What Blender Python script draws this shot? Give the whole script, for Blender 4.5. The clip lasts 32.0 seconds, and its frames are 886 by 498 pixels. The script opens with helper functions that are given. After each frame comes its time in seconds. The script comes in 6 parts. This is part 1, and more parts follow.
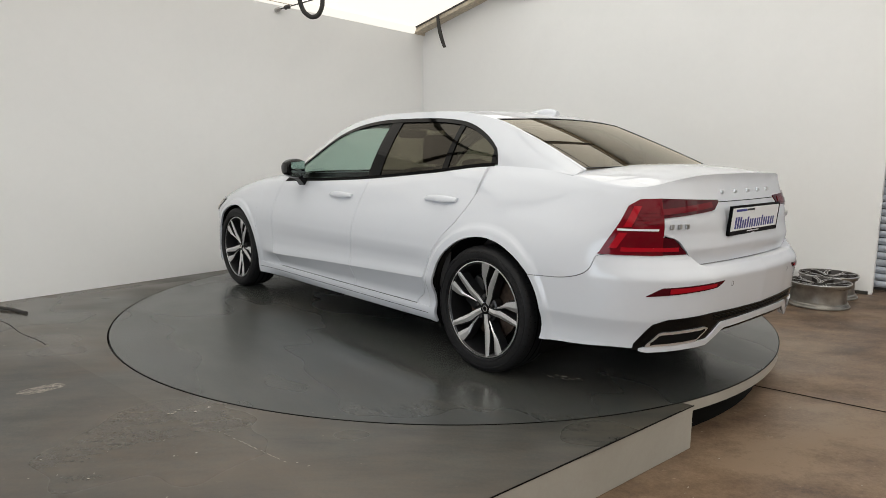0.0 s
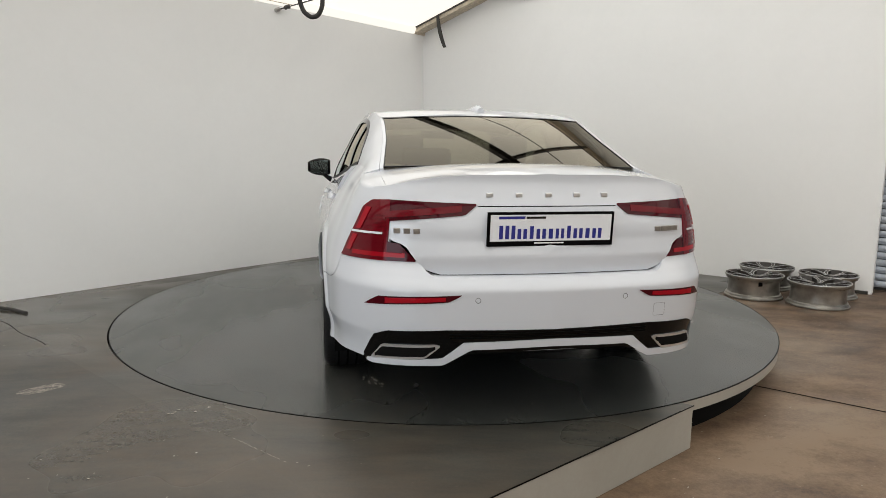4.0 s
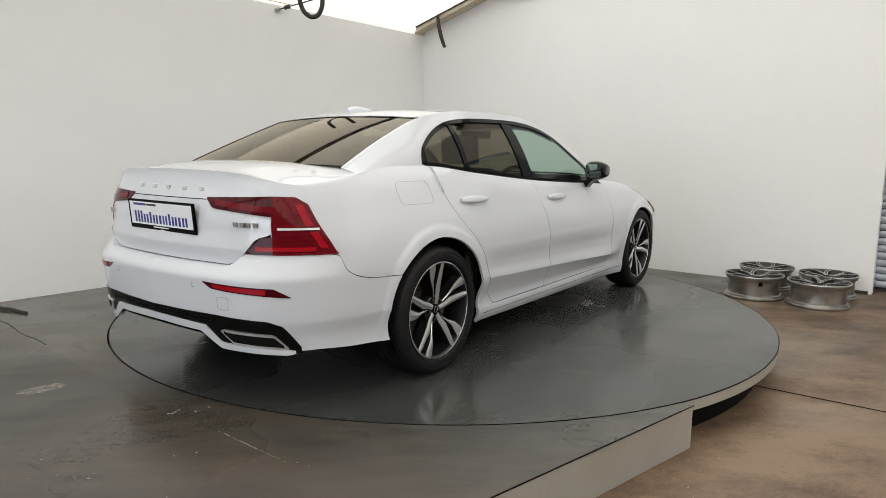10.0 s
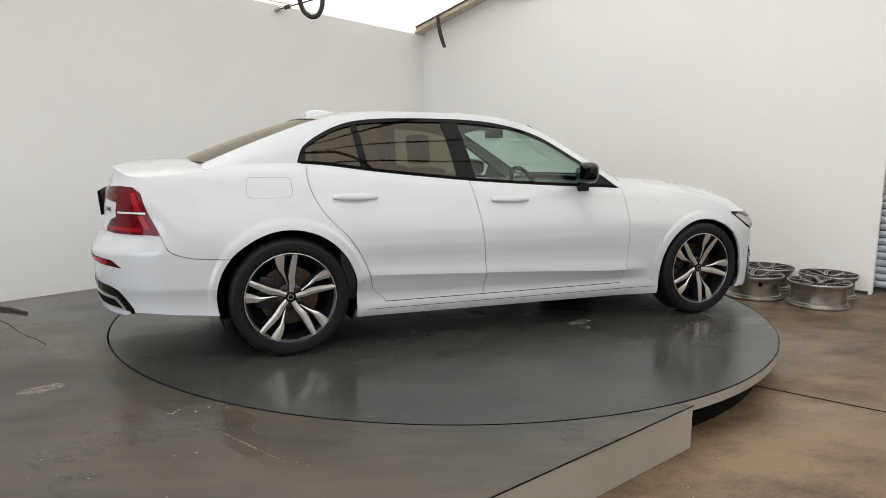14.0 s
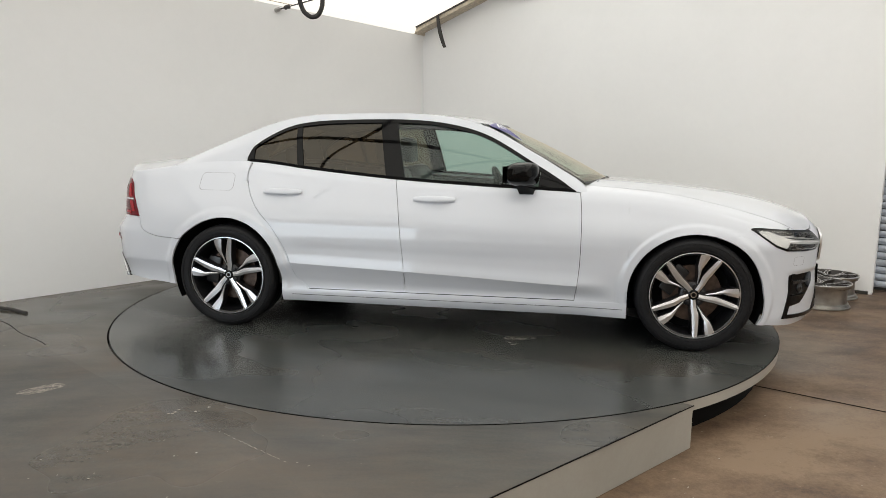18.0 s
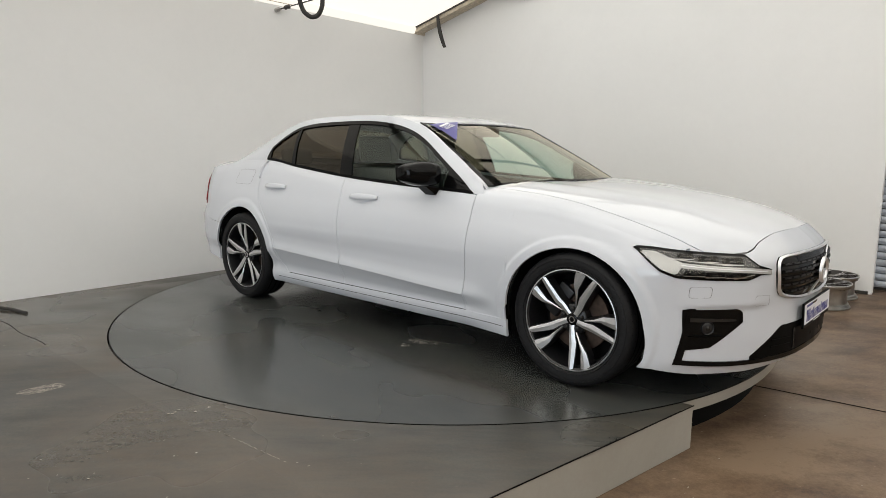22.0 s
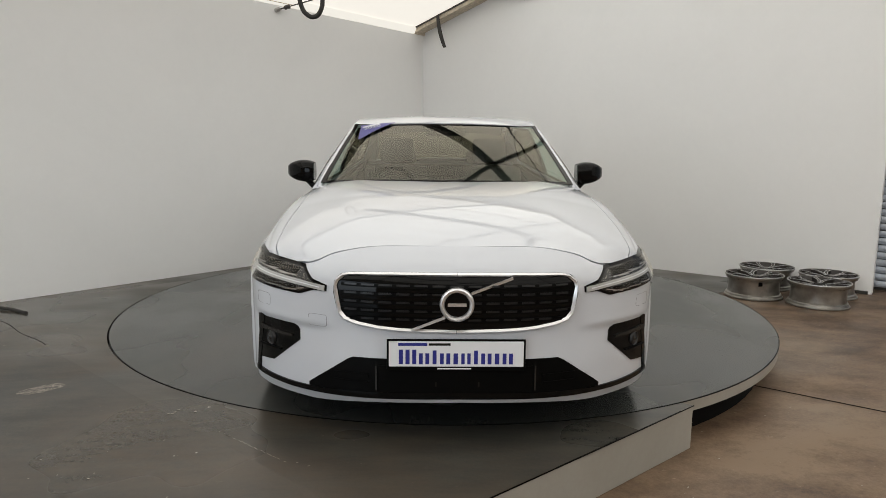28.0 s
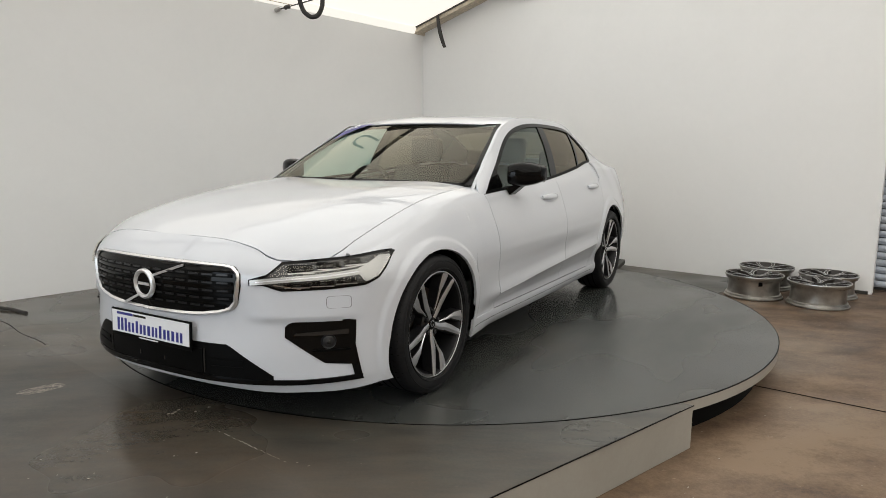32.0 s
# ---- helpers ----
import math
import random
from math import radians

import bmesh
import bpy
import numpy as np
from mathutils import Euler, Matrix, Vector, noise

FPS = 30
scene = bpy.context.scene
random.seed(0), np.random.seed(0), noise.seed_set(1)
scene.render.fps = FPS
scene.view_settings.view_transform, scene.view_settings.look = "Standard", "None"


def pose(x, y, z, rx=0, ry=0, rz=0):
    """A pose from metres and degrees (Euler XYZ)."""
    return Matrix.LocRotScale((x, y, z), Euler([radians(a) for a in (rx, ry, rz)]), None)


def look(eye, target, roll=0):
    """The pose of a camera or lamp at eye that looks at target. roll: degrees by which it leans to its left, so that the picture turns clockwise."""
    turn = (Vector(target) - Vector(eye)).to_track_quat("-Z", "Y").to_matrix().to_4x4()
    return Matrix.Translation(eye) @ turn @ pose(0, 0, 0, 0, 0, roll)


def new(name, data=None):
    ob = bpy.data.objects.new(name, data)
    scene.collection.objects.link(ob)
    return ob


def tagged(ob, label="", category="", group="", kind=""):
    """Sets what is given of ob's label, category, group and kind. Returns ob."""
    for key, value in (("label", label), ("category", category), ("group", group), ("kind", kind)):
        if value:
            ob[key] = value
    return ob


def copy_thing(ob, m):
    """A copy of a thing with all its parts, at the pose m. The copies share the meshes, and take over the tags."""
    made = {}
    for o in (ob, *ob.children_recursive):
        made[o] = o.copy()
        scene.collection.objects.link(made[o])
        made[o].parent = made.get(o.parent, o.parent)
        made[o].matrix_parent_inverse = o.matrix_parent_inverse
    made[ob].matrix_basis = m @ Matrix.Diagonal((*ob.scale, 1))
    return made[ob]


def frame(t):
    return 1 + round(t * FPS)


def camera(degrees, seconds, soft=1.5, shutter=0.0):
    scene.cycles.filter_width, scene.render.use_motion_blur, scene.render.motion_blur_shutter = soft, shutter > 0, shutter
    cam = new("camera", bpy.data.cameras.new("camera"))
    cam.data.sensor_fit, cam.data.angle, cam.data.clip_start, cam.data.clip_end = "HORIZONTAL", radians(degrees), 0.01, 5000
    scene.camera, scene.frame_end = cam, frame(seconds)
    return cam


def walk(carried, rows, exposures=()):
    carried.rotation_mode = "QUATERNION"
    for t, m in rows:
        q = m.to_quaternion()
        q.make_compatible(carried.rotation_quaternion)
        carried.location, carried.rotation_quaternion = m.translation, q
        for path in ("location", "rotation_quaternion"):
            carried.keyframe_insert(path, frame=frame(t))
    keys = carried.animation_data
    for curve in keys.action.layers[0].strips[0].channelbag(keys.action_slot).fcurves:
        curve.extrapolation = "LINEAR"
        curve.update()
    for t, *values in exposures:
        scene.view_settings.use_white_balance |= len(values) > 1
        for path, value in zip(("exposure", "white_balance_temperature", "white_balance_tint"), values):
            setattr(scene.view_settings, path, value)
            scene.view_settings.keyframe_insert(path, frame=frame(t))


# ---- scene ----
cam = camera(68.4, 32.0, 0.6)
EYE, PITCH, YAW, ROLL = (0.0, -4.804, 1.126), -8.41, 0.125, 0.52
HEADING = (132.01, 100.85, 69.60, 38.02, 6.20, -25.58, -57.26, -88.67, -119.79)
SEAT = (0.168, -0.0095, 0.0)
STAND = pose(*EYE, 90 + PITCH, 0, YAW) @ pose(0, 0, 0, 0, 0, ROLL)
walk(cam, [(0, STAND), (32, STAND)], [(0, 0.13, 6500, 10), (6, 0.10, 6500, 10), (9, 0.17, 6500, 10), (13, 0.23, 6500, 10), (17, 0.23, 6500, 10), (20, 0.16, 6530, 10), (23, 0.11, 6540, 10), (25.5, 0.02, 6540, 10), (28, -0.13, 6540, 10), (30, -0.05, 6540, 10), (32, 0.05, 6530, 10)])

# ---- world and light ----
world = bpy.data.worlds.new("hall_air")
scene.world = world
world.use_nodes = True
sky = world.node_tree.nodes.new("ShaderNodeTexSky")
sky.sky_type, sky.sun_disc = "NISHITA", False
sky.sun_elevation, sky.sun_rotation = radians(48), radians(160)
world.node_tree.links.new(sky.outputs[0], world.node_tree.nodes["Background"].inputs[0])
world.node_tree.nodes["Background"].inputs[1].default_value = 0.1
ROOF_GLOW = 1.23
DAYLIGHT = 125.0


# ---- materials ----
def material(name):
    m = bpy.data.materials.new(name)
    m.use_nodes = True
    return m, m.node_tree, m.node_tree.nodes["Principled BSDF"]


def node(nt, kind, **kw):
    n = nt.nodes.new(kind)
    for k, v in kw.items():
        n.inputs[k].default_value = v
    return n


def ramp(nt, fac, stops):
    r = nt.nodes.new("ShaderNodeValToRGB")
    while len(r.color_ramp.elements) < len(stops):
        r.color_ramp.elements.new(0.5)
    for e, (p, c) in zip(r.color_ramp.elements, stops):
        e.position, e.color = p, (*c, 1)
    nt.links.new(fac, r.inputs[0])
    return r.outputs[0]


def plain(name, col, rough=0.5, metal=0.0, coat=0.0, spec=0.5, grain=0.0, scale=60.0, bump=0.0):
    m, nt, b = material(name)
    b.inputs["Base Color"].default_value = (*col, 1)
    b.inputs["Roughness"].default_value = rough
    b.inputs["Metallic"].default_value = metal
    b.inputs["Coat Weight"].default_value = coat
    b.inputs["Coat Roughness"].default_value = 0.03
    b.inputs["Specular IOR Level"].default_value = spec
    if grain or bump:
        tc = nt.nodes.new("ShaderNodeTexCoord")
        n = node(nt, "ShaderNodeTexNoise", Scale=scale, Detail=6.0)
        nt.links.new(tc.outputs["Object"], n.inputs["Vector"])
        lo = tuple(max(0, c * (1 - grain)) for c in col)
        hi = tuple(min(1, c * (1 + grain)) for c in col)
        nt.links.new(ramp(nt, n.outputs[0], [(0.3, lo), (0.7, hi)]), b.inputs["Base Color"])
        if bump:
            bp = node(nt, "ShaderNodeBump", Strength=bump, Distance=0.002)
            nt.links.new(n.outputs[0], bp.inputs["Height"])
            nt.links.new(bp.outputs[0], b.inputs["Normal"])
    return m


def glass(name, tint, gloss=1.0, sheen=(1, 0.93, 0.80)):
    """A thin pane: tinted and clear, with a gloss that grows towards grazing (Schlick's law, alike from both sides)."""
    m = bpy.data.materials.new(name)
    m.use_nodes = True
    nt = m.node_tree
    nt.nodes.clear()
    out = nt.nodes.new("ShaderNodeOutputMaterial")
    tr = node(nt, "ShaderNodeBsdfTransparent", Color=(*tint, 1))
    # sheen colours the reflections themselves, warm by default
    gl = node(nt, "ShaderNodeBsdfGlossy", Roughness=0.015, Color=(*sheen, 1))
    lw = node(nt, "ShaderNodeLayerWeight", Blend=0.5)
    power = nt.nodes.new("ShaderNodeMath")
    power.operation, power.inputs[1].default_value = "POWER", 5.0
    mul = nt.nodes.new("ShaderNodeMath")
    mul.operation, mul.inputs[1].default_value, mul.inputs[2].default_value, mul.use_clamp = "MULTIPLY_ADD", 0.95 * gloss, 0.048 * gloss, True
    mix = nt.nodes.new("ShaderNodeMixShader")
    nt.links.new(lw.outputs["Facing"], power.inputs[0])
    nt.links.new(power.outputs[0], mul.inputs[0])
    nt.links.new(mul.outputs[0], mix.inputs[0])
    nt.links.new(tr.outputs[0], mix.inputs[1])
    nt.links.new(gl.outputs[0], mix.inputs[2])
    nt.links.new(mix.outputs[0], out.inputs[0])
    return m


def glow(name, col, strength, pale=1.0):
    m, nt, b = material(name)
    b.inputs["Base Color"].default_value = (*(c * pale for c in col), 1)
    b.inputs["Emission Color"].default_value = (*col, 1)
    b.inputs["Emission Strength"].default_value = strength
    b.inputs["Roughness"].default_value = 0.8
    return m


def stained(name, cols, rough=(0.35, 0.6), scale=1.6, stretch=(1, 1, 1), turn=0.0, spec=0.5, bump=0.15, ragged=0.62, speckle=0.28):
    """A floor or wall: two scales of blotches, a fine grain, and worn gloss."""
    m, nt, b = material(name)
    tc = nt.nodes.new("ShaderNodeTexCoord")
    mp = nt.nodes.new("ShaderNodeMapping")
    mp.inputs["Scale"].default_value = stretch
    mp.inputs["Rotation"].default_value = (0, 0, turn)
    nt.links.new(tc.outputs["Object"], mp.inputs["Vector"])
    big = node(nt, "ShaderNodeTexNoise", Scale=scale, Detail=8.0, Roughness=ragged, Distortion=0.6)
    fine = node(nt, "ShaderNodeTexNoise", Scale=scale * 28, Detail=5.0, Roughness=0.7)
    for n in (big, fine):
        nt.links.new(mp.outputs[0], n.inputs["Vector"])
    mixf = nt.nodes.new("ShaderNodeMath")
    mixf.operation = "MULTIPLY_ADD"
    mixf.inputs[1].default_value = speckle
    nt.links.new(fine.outputs[0], mixf.inputs[0])
    sub = nt.nodes.new("ShaderNodeMath")
    sub.operation, sub.inputs[1].default_value = "SUBTRACT", speckle / 2
    nt.links.new(big.outputs[0], sub.inputs[0])
    nt.links.new(sub.outputs[0], mixf.inputs[2])
    nt.links.new(ramp(nt, mixf.outputs[0], cols), b.inputs["Base Color"])
    rr = node(nt, "ShaderNodeMapRange")
    rr.inputs["From Min"].default_value, rr.inputs["From Max"].default_value = 0.35, 0.65
    rr.inputs["To Min"].default_value, rr.inputs["To Max"].default_value = rough
    nt.links.new(mixf.outputs[0], rr.inputs["Value"])
    nt.links.new(rr.outputs[0], b.inputs["Roughness"])
    b.inputs["Specular IOR Level"].default_value = spec
    bp = node(nt, "ShaderNodeBump", Strength=bump, Distance=0.002)
    nt.links.new(fine.outputs[0], bp.inputs["Height"])
    nt.links.new(bp.outputs[0], b.inputs["Normal"])
    return m


def worn(name, cols, dust, grit, rough, turn=0.6, streak=3.0, patch_scale=0.55, dusty=(0.50, 0.72), bump=0.15, spec=0.5):
    """A trodden floor: broad patches, streaked scuffs, fine grit, drifts of dust and small pale and dark specks."""
    m, nt, b = material(name)
    link = nt.links.new
    tc = nt.nodes.new("ShaderNodeTexCoord")

    def noise(scale, detail, ragged, stretch=(1, 1, 1), at=0.0):
        mp = nt.nodes.new("ShaderNodeMapping")
        mp.inputs["Scale"].default_value, mp.inputs["Rotation"].default_value = stretch, (0, 0, turn)
        mp.inputs["Location"].default_value = (at, at * 0.7, 0)
        n = node(nt, "ShaderNodeTexNoise", Scale=scale, Detail=detail, Roughness=ragged)
        link(tc.outputs["Object"], mp.inputs["Vector"])
        link(mp.outputs[0], n.inputs["Vector"])
        return n.outputs[0]

    def sums(pairs):
        out = None
        for v, k in pairs:
            a = nt.nodes.new("ShaderNodeMath")
            a.operation, a.inputs[1].default_value = "MULTIPLY_ADD", k
            link(v, a.inputs[0])
            if out is None:
                a.inputs[2].default_value = 0.0
            else:
                link(out, a.inputs[2])
            out = a.outputs[0]
        return out

    def over(fac, below, colour):
        mix = nt.nodes.new("ShaderNodeMix")
        mix.data_type = "RGBA"
        link(fac, mix.inputs[0])
        link(below, mix.inputs[6])
        mix.inputs[7].default_value = (*colour, 1)
        return mix.outputs[2]

    def step(v, lo, hi, top=1.0):
        r = node(nt, "ShaderNodeMapRange")
        r.inputs["From Min"].default_value, r.inputs["From Max"].default_value, r.inputs["To Max"].default_value = lo, hi, top
        link(v, r.inputs["Value"])
        return r.outputs[0]
    broad, scuff, grain = noise(patch_scale, 5, 0.55), noise(2.6, 9, 0.66, (1, streak, 1), 3.1), noise(70, 4, 0.7)
    tone = sums([(broad, 0.34), (scuff, 0.46), (grain, 0.20)])
    col = ramp(nt, tone, cols)
    drift = sums([(noise(0.9, 6, 0.62, (1, 1.6, 1), 7.7), 0.7), (noise(9, 6, 0.7, (1, streak, 1), 1.3), 0.3)])
    col = over(step(drift, dusty[0], dusty[1], 0.75), col, dust)
    col = over(step(noise(26, 3, 0.6, (1, 2.2, 1), 5.0), 0.70, 0.76, 0.6), col, grit)
    col = over(step(noise(11, 5, 0.7, (1, 5.0, 1), 9.0), 0.69, 0.78, 0.35), col, grit)
    col = over(step(noise(8, 6, 0.7, (1, 1.4, 1), 12.0), 0.66, 0.78, 0.55), col, tuple(c * 0.45 for c in cols[0][1]))
    link(col, b.inputs["Base Color"])
    rr = node(nt, "ShaderNodeMapRange")
    rr.inputs["From Min"].default_value, rr.inputs["From Max"].default_value = 0.38, 0.62
    rr.inputs["To Min"].default_value, rr.inputs["To Max"].default_value = rough
    link(noise(0.8, 2, 0.5, (1, 1.6, 1), 4.4), rr.inputs["Value"])
    link(rr.outputs[0], b.inputs["Roughness"])
    b.inputs["Specular IOR Level"].default_value = spec
    if bump:
        bp = node(nt, "ShaderNodeBump", Strength=bump, Distance=0.002)
        link(sums([(grain, 0.5), (scuff, 0.5)]), bp.inputs["Height"])
        link(bp.outputs[0], b.inputs["Normal"])
    return m


PAINT = plain("white_paint", (0.60, 0.62, 0.665), 0.4, coat=1.0, spec=0.15)
# near-black that stands for the shade inside gaps, grooves and openings
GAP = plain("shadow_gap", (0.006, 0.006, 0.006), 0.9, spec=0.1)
BLACK = plain("gloss_black", (0.003, 0.003, 0.003), 0.06, spec=0.16)
SATIN = plain("satin_black", (0.003, 0.003, 0.003), 0.4, spec=0.05)
RUBBER = plain("tyre_rubber", (0.010, 0.010, 0.011), 0.55, spec=0.22, grain=0.3, scale=90, bump=0.3)
ALLOY = plain("machined_alloy", (0.74, 0.74, 0.75), 0.32, 1.0, grain=0.05, scale=200)
GREYALLOY = plain("dark_alloy", (0.009, 0.009, 0.010), 0.35, 0.0)
CHROME = plain("chrome", (0.82, 0.82, 0.83), 0.08, 1.0)
STEEL = plain("brushed_steel", (0.42, 0.41, 0.40), 0.35, 1.0, grain=0.15, scale=40)
RUST = plain("brake_disc", (0.10, 0.07, 0.055), 0.45, 0.7, grain=0.3, scale=30)
RED = plain("red_lens", (0.33, 0.004, 0.012), 0.10, spec=0.2)
REDMID = plain("mid_red_lens", (0.13, 0.0018, 0.007), 0.08, spec=0.2)
REDDARK = plain("dark_red_lens", (0.055, 0.0012, 0.005), 0.05, spec=0.2)
WHITEPLATE = plain("plate_white", (0.78, 0.79, 0.82), 0.4)
BLUEINK = plain("blue_ink", (0.02, 0.025, 0.22), 0.4)
STICKER = plain("violet_film", (0.05, 0.045, 0.24), 0.35)
TRIMGREY = plain("cabin_grey", (0.05, 0.047, 0.045), 0.7, grain=0.2)
LEATHER = plain("cabin_leather", (0.06, 0.052, 0.047), 0.5, grain=0.2)
LENSGREY = plain("lamp_chamber", (0.035, 0.033, 0.031), 0.2, 0.5)
LAMPCHROME = plain("lamp_reflector", (0.085, 0.085, 0.085), 0.22, 0.75)
SILVER = plain("satin_silver", (0.80, 0.80, 0.81), 0.30, 0.85)
LAMPWHITE = plain("lamp_white", (0.75, 0.76, 0.78), 0.15, coat=1.0)
LAMPPALE = plain("lamp_pale", (0.52, 0.52, 0.51), 0.2, 0.2, coat=1.0)
CLEAR = glass("clear_glass", (0.72, 0.84, 0.78), 1.1)
SIDEGLASS = glass("green_side_glass", (0.66, 0.80, 0.75), 1.0, (0.88, 0.96, 0.92))
TINT = glass("tinted_glass", (0.17, 0.14, 0.10), 1.0)
MIRROR = plain("mirror_silver", (0.55, 0.58, 0.6), 0.03, 1.0)
# for walls out of view: tone set for darker reflections and some bounce
BACKWALL = stained("unseen_wall_tone", [(0.3, (0.27, 0.245, 0.21)), (0.7, (0.36, 0.325, 0.28))], (0.6, 0.8), 0.8)
LENS = glass("lamp_lens", (0.95, 0.95, 0.95), 0.5)
WALLPAINT = stained("wall_paint", [(0.3, (0.845, 0.85, 0.85)), (0.7, (0.89, 0.893, 0.893))], (0.55, 0.75), 0.5, bump=0.05)
DECK = worn("deck_paint", [(0.42, (0.034, 0.034, 0.030)), (0.50, (0.054, 0.053, 0.047)), (0.58, (0.078, 0.072, 0.060))], (0.090, 0.066, 0.045), (0.16, 0.135, 0.105), (0.20, 0.44), 0.7, 4.0, dusty=(0.42, 0.66), bump=0.02)
DISC = worn("disc_paint", [(0.40, (0.036, 0.039, 0.038)), (0.50, (0.047, 0.050, 0.048)), (0.60, (0.060, 0.060, 0.055))], (0.075, 0.060, 0.045), (0.15, 0.13, 0.105), (0.16, 0.32), 0.2, 2.6, dusty=(0.54, 0.76), bump=0.0)
CONCRETE = worn("brown_concrete", [(0.42, (0.062, 0.036, 0.021)), (0.50, (0.138, 0.088, 0.053)), (0.58, (0.21, 0.145, 0.092))], (0.20, 0.145, 0.096), (0.36, 0.29, 0.22), (0.34, 0.60), 0.6, 1.7, dusty=(0.54, 0.74), bump=0.25)
RAMP = worn("ramp_paint", [(0.42, (0.032, 0.032, 0.028)), (0.50, (0.050, 0.048, 0.042)), (0.58, (0.074, 0.067, 0.055))], (0.082, 0.060, 0.041), (0.16, 0.135, 0.105), (0.20, 0.44), 0.7, 4.0, dusty=(0.42, 0.66), bump=0.02)
EDGEPAINT = stained("edge_paint", [(0.3, (0.30, 0.28, 0.245)), (0.7, (0.38, 0.36, 0.32))], (0.5, 0.7), 1.5)
# emission stands for daylight through the roof; the eaves copies glow less
SHEET = glow("roof_sheet_glow", (1.0, 0.985, 0.925), ROOF_GLOW)
SHEETLOW = glow("roof_sheet_dim_glow", (1.0, 0.955, 0.87), 0.74 * ROOF_GLOW, 0.3)
SHEETEDGE = glow("roof_sheet_edge_glow", (1.0, 0.965, 0.88), 0.68 * ROOF_GLOW, 0.3)
BEAM = plain("dark_steel", (0.05, 0.047, 0.043), 0.6, grain=0.3, scale=12)
TIMBER = plain("raw_timber", (0.60, 0.52, 0.41), 0.75, grain=0.2, scale=25, bump=0.2)
SHUTTER = plain("shutter_steel", (0.50, 0.54, 0.60), 0.35, 0.2, grain=0.1, scale=10)
CABLE = plain("cable_rubber", (0.02, 0.018, 0.016), 0.6)


# ---- mesh helpers ----
def obj(name, bm, mat, parent=None, label="", smooth=True, mats=()):
    bmesh.ops.recalc_face_normals(bm, faces=bm.faces) if len(bm.faces) < 4000 and smooth is not None else None
    me = bpy.data.meshes.new(name)
    bm.to_mesh(me)
    bm.free()
    for m in (mat, *mats):
        me.materials.append(m)
    if smooth:
        for p in me.polygons:
            p.use_smooth = True
        me.set_sharp_from_angle(angle=radians(smooth if smooth is not True else 38))
    ob = new(name, me)
    ob.parent = parent
    if label:
        ob["label"] = label
    return ob


def part(name, bm, mat, parent, label="", smooth=True):
    return obj(name, bm, mat, parent, label, smooth)


def empty(name, label, category, kind="", group=""):
    return tagged(new(name), label, category, group, kind)


def box(bm, x0, x1, y0, y1, z0, z1, bevel=0.0, m=None):
    r = bmesh.ops.create_cube(bm, size=1)
    vs = r["verts"]
    for v in vs:
        v.co = Vector((x0 + (v.co.x + 0.5) * (x1 - x0), y0 + (v.co.y + 0.5) * (y1 - y0), z0 + (v.co.z + 0.5) * (z1 - z0)))
        if m:
            v.co = m @ v.co
    if bevel:
        es = list({e for v in vs for e in v.link_edges})
        bmesh.ops.bevel(bm, geom=es, offset=bevel, segments=2, affect="EDGES", profile=0.6)
    return bm


def prism(bm, pts, z0, z1):
    """An upright prism over a polygon in plan."""
    lo = [bm.verts.new((x, y, z0)) for x, y in pts]
    hi = [bm.verts.new((x, y, z1)) for x, y in pts]
    bm.faces.new(hi)
    bm.faces.new(lo[::-1])
    n = len(pts)
    for i in range(n):
        j = (i + 1) % n
        bm.faces.new((lo[i], lo[j], hi[j], hi[i]))
    return bm


def lathe(bm, prof, n=48, axis="z", m=None, arc=(0, 2 * math.pi)):
    """Turn a profile of (radius, height) about an axis."""
    full = arc[1] - arc[0] > 6.28
    k = n if full else n + 1
    rows = []
    for i in range(k):
        a = arc[0] + (arc[1] - arc[0]) * i / n
        row = []
        for r, h in prof:
            p = Vector((r * math.cos(a), r * math.sin(a), h))
            if axis == "y":
                p = Vector((p.x, h, p.y))
            row.append(bm.verts.new(m @ p if m else p))
        rows.append(row)
    for i in range(n):
        a, b = rows[i], rows[(i + 1) % k]
        for j in range(len(prof) - 1):
            bm.faces.new((a[j], b[j], b[j + 1], a[j + 1]))
    return bm


def tube(bm, pts, r, n=8):
    """A round bar along a line of points."""
    pts = [Vector(p) for p in pts]
    rings = []
    for i, p in enumerate(pts):
        d = (pts[min(i + 1, len(pts) - 1)] - pts[max(i - 1, 0)]).normalized()
        a = d.orthogonal().normalized() if i == 0 else (rings_a - d * rings_a.dot(d)).normalized()
        rings_a = a
        b = d.cross(a)
        rings.append([bm.verts.new(p + (a * math.cos(2 * math.pi * k / n) + b * math.sin(2 * math.pi * k / n)) * r) for k in range(n)])
    for i in range(len(pts) - 1):
        for k in range(n):
            bm.faces.new((rings[i][k], rings[i][(k + 1) % n], rings[i + 1][(k + 1) % n], rings[i + 1][k]))
    bm.faces.new(rings[0][::-1])
    bm.faces.new(rings[-1])
    return bm


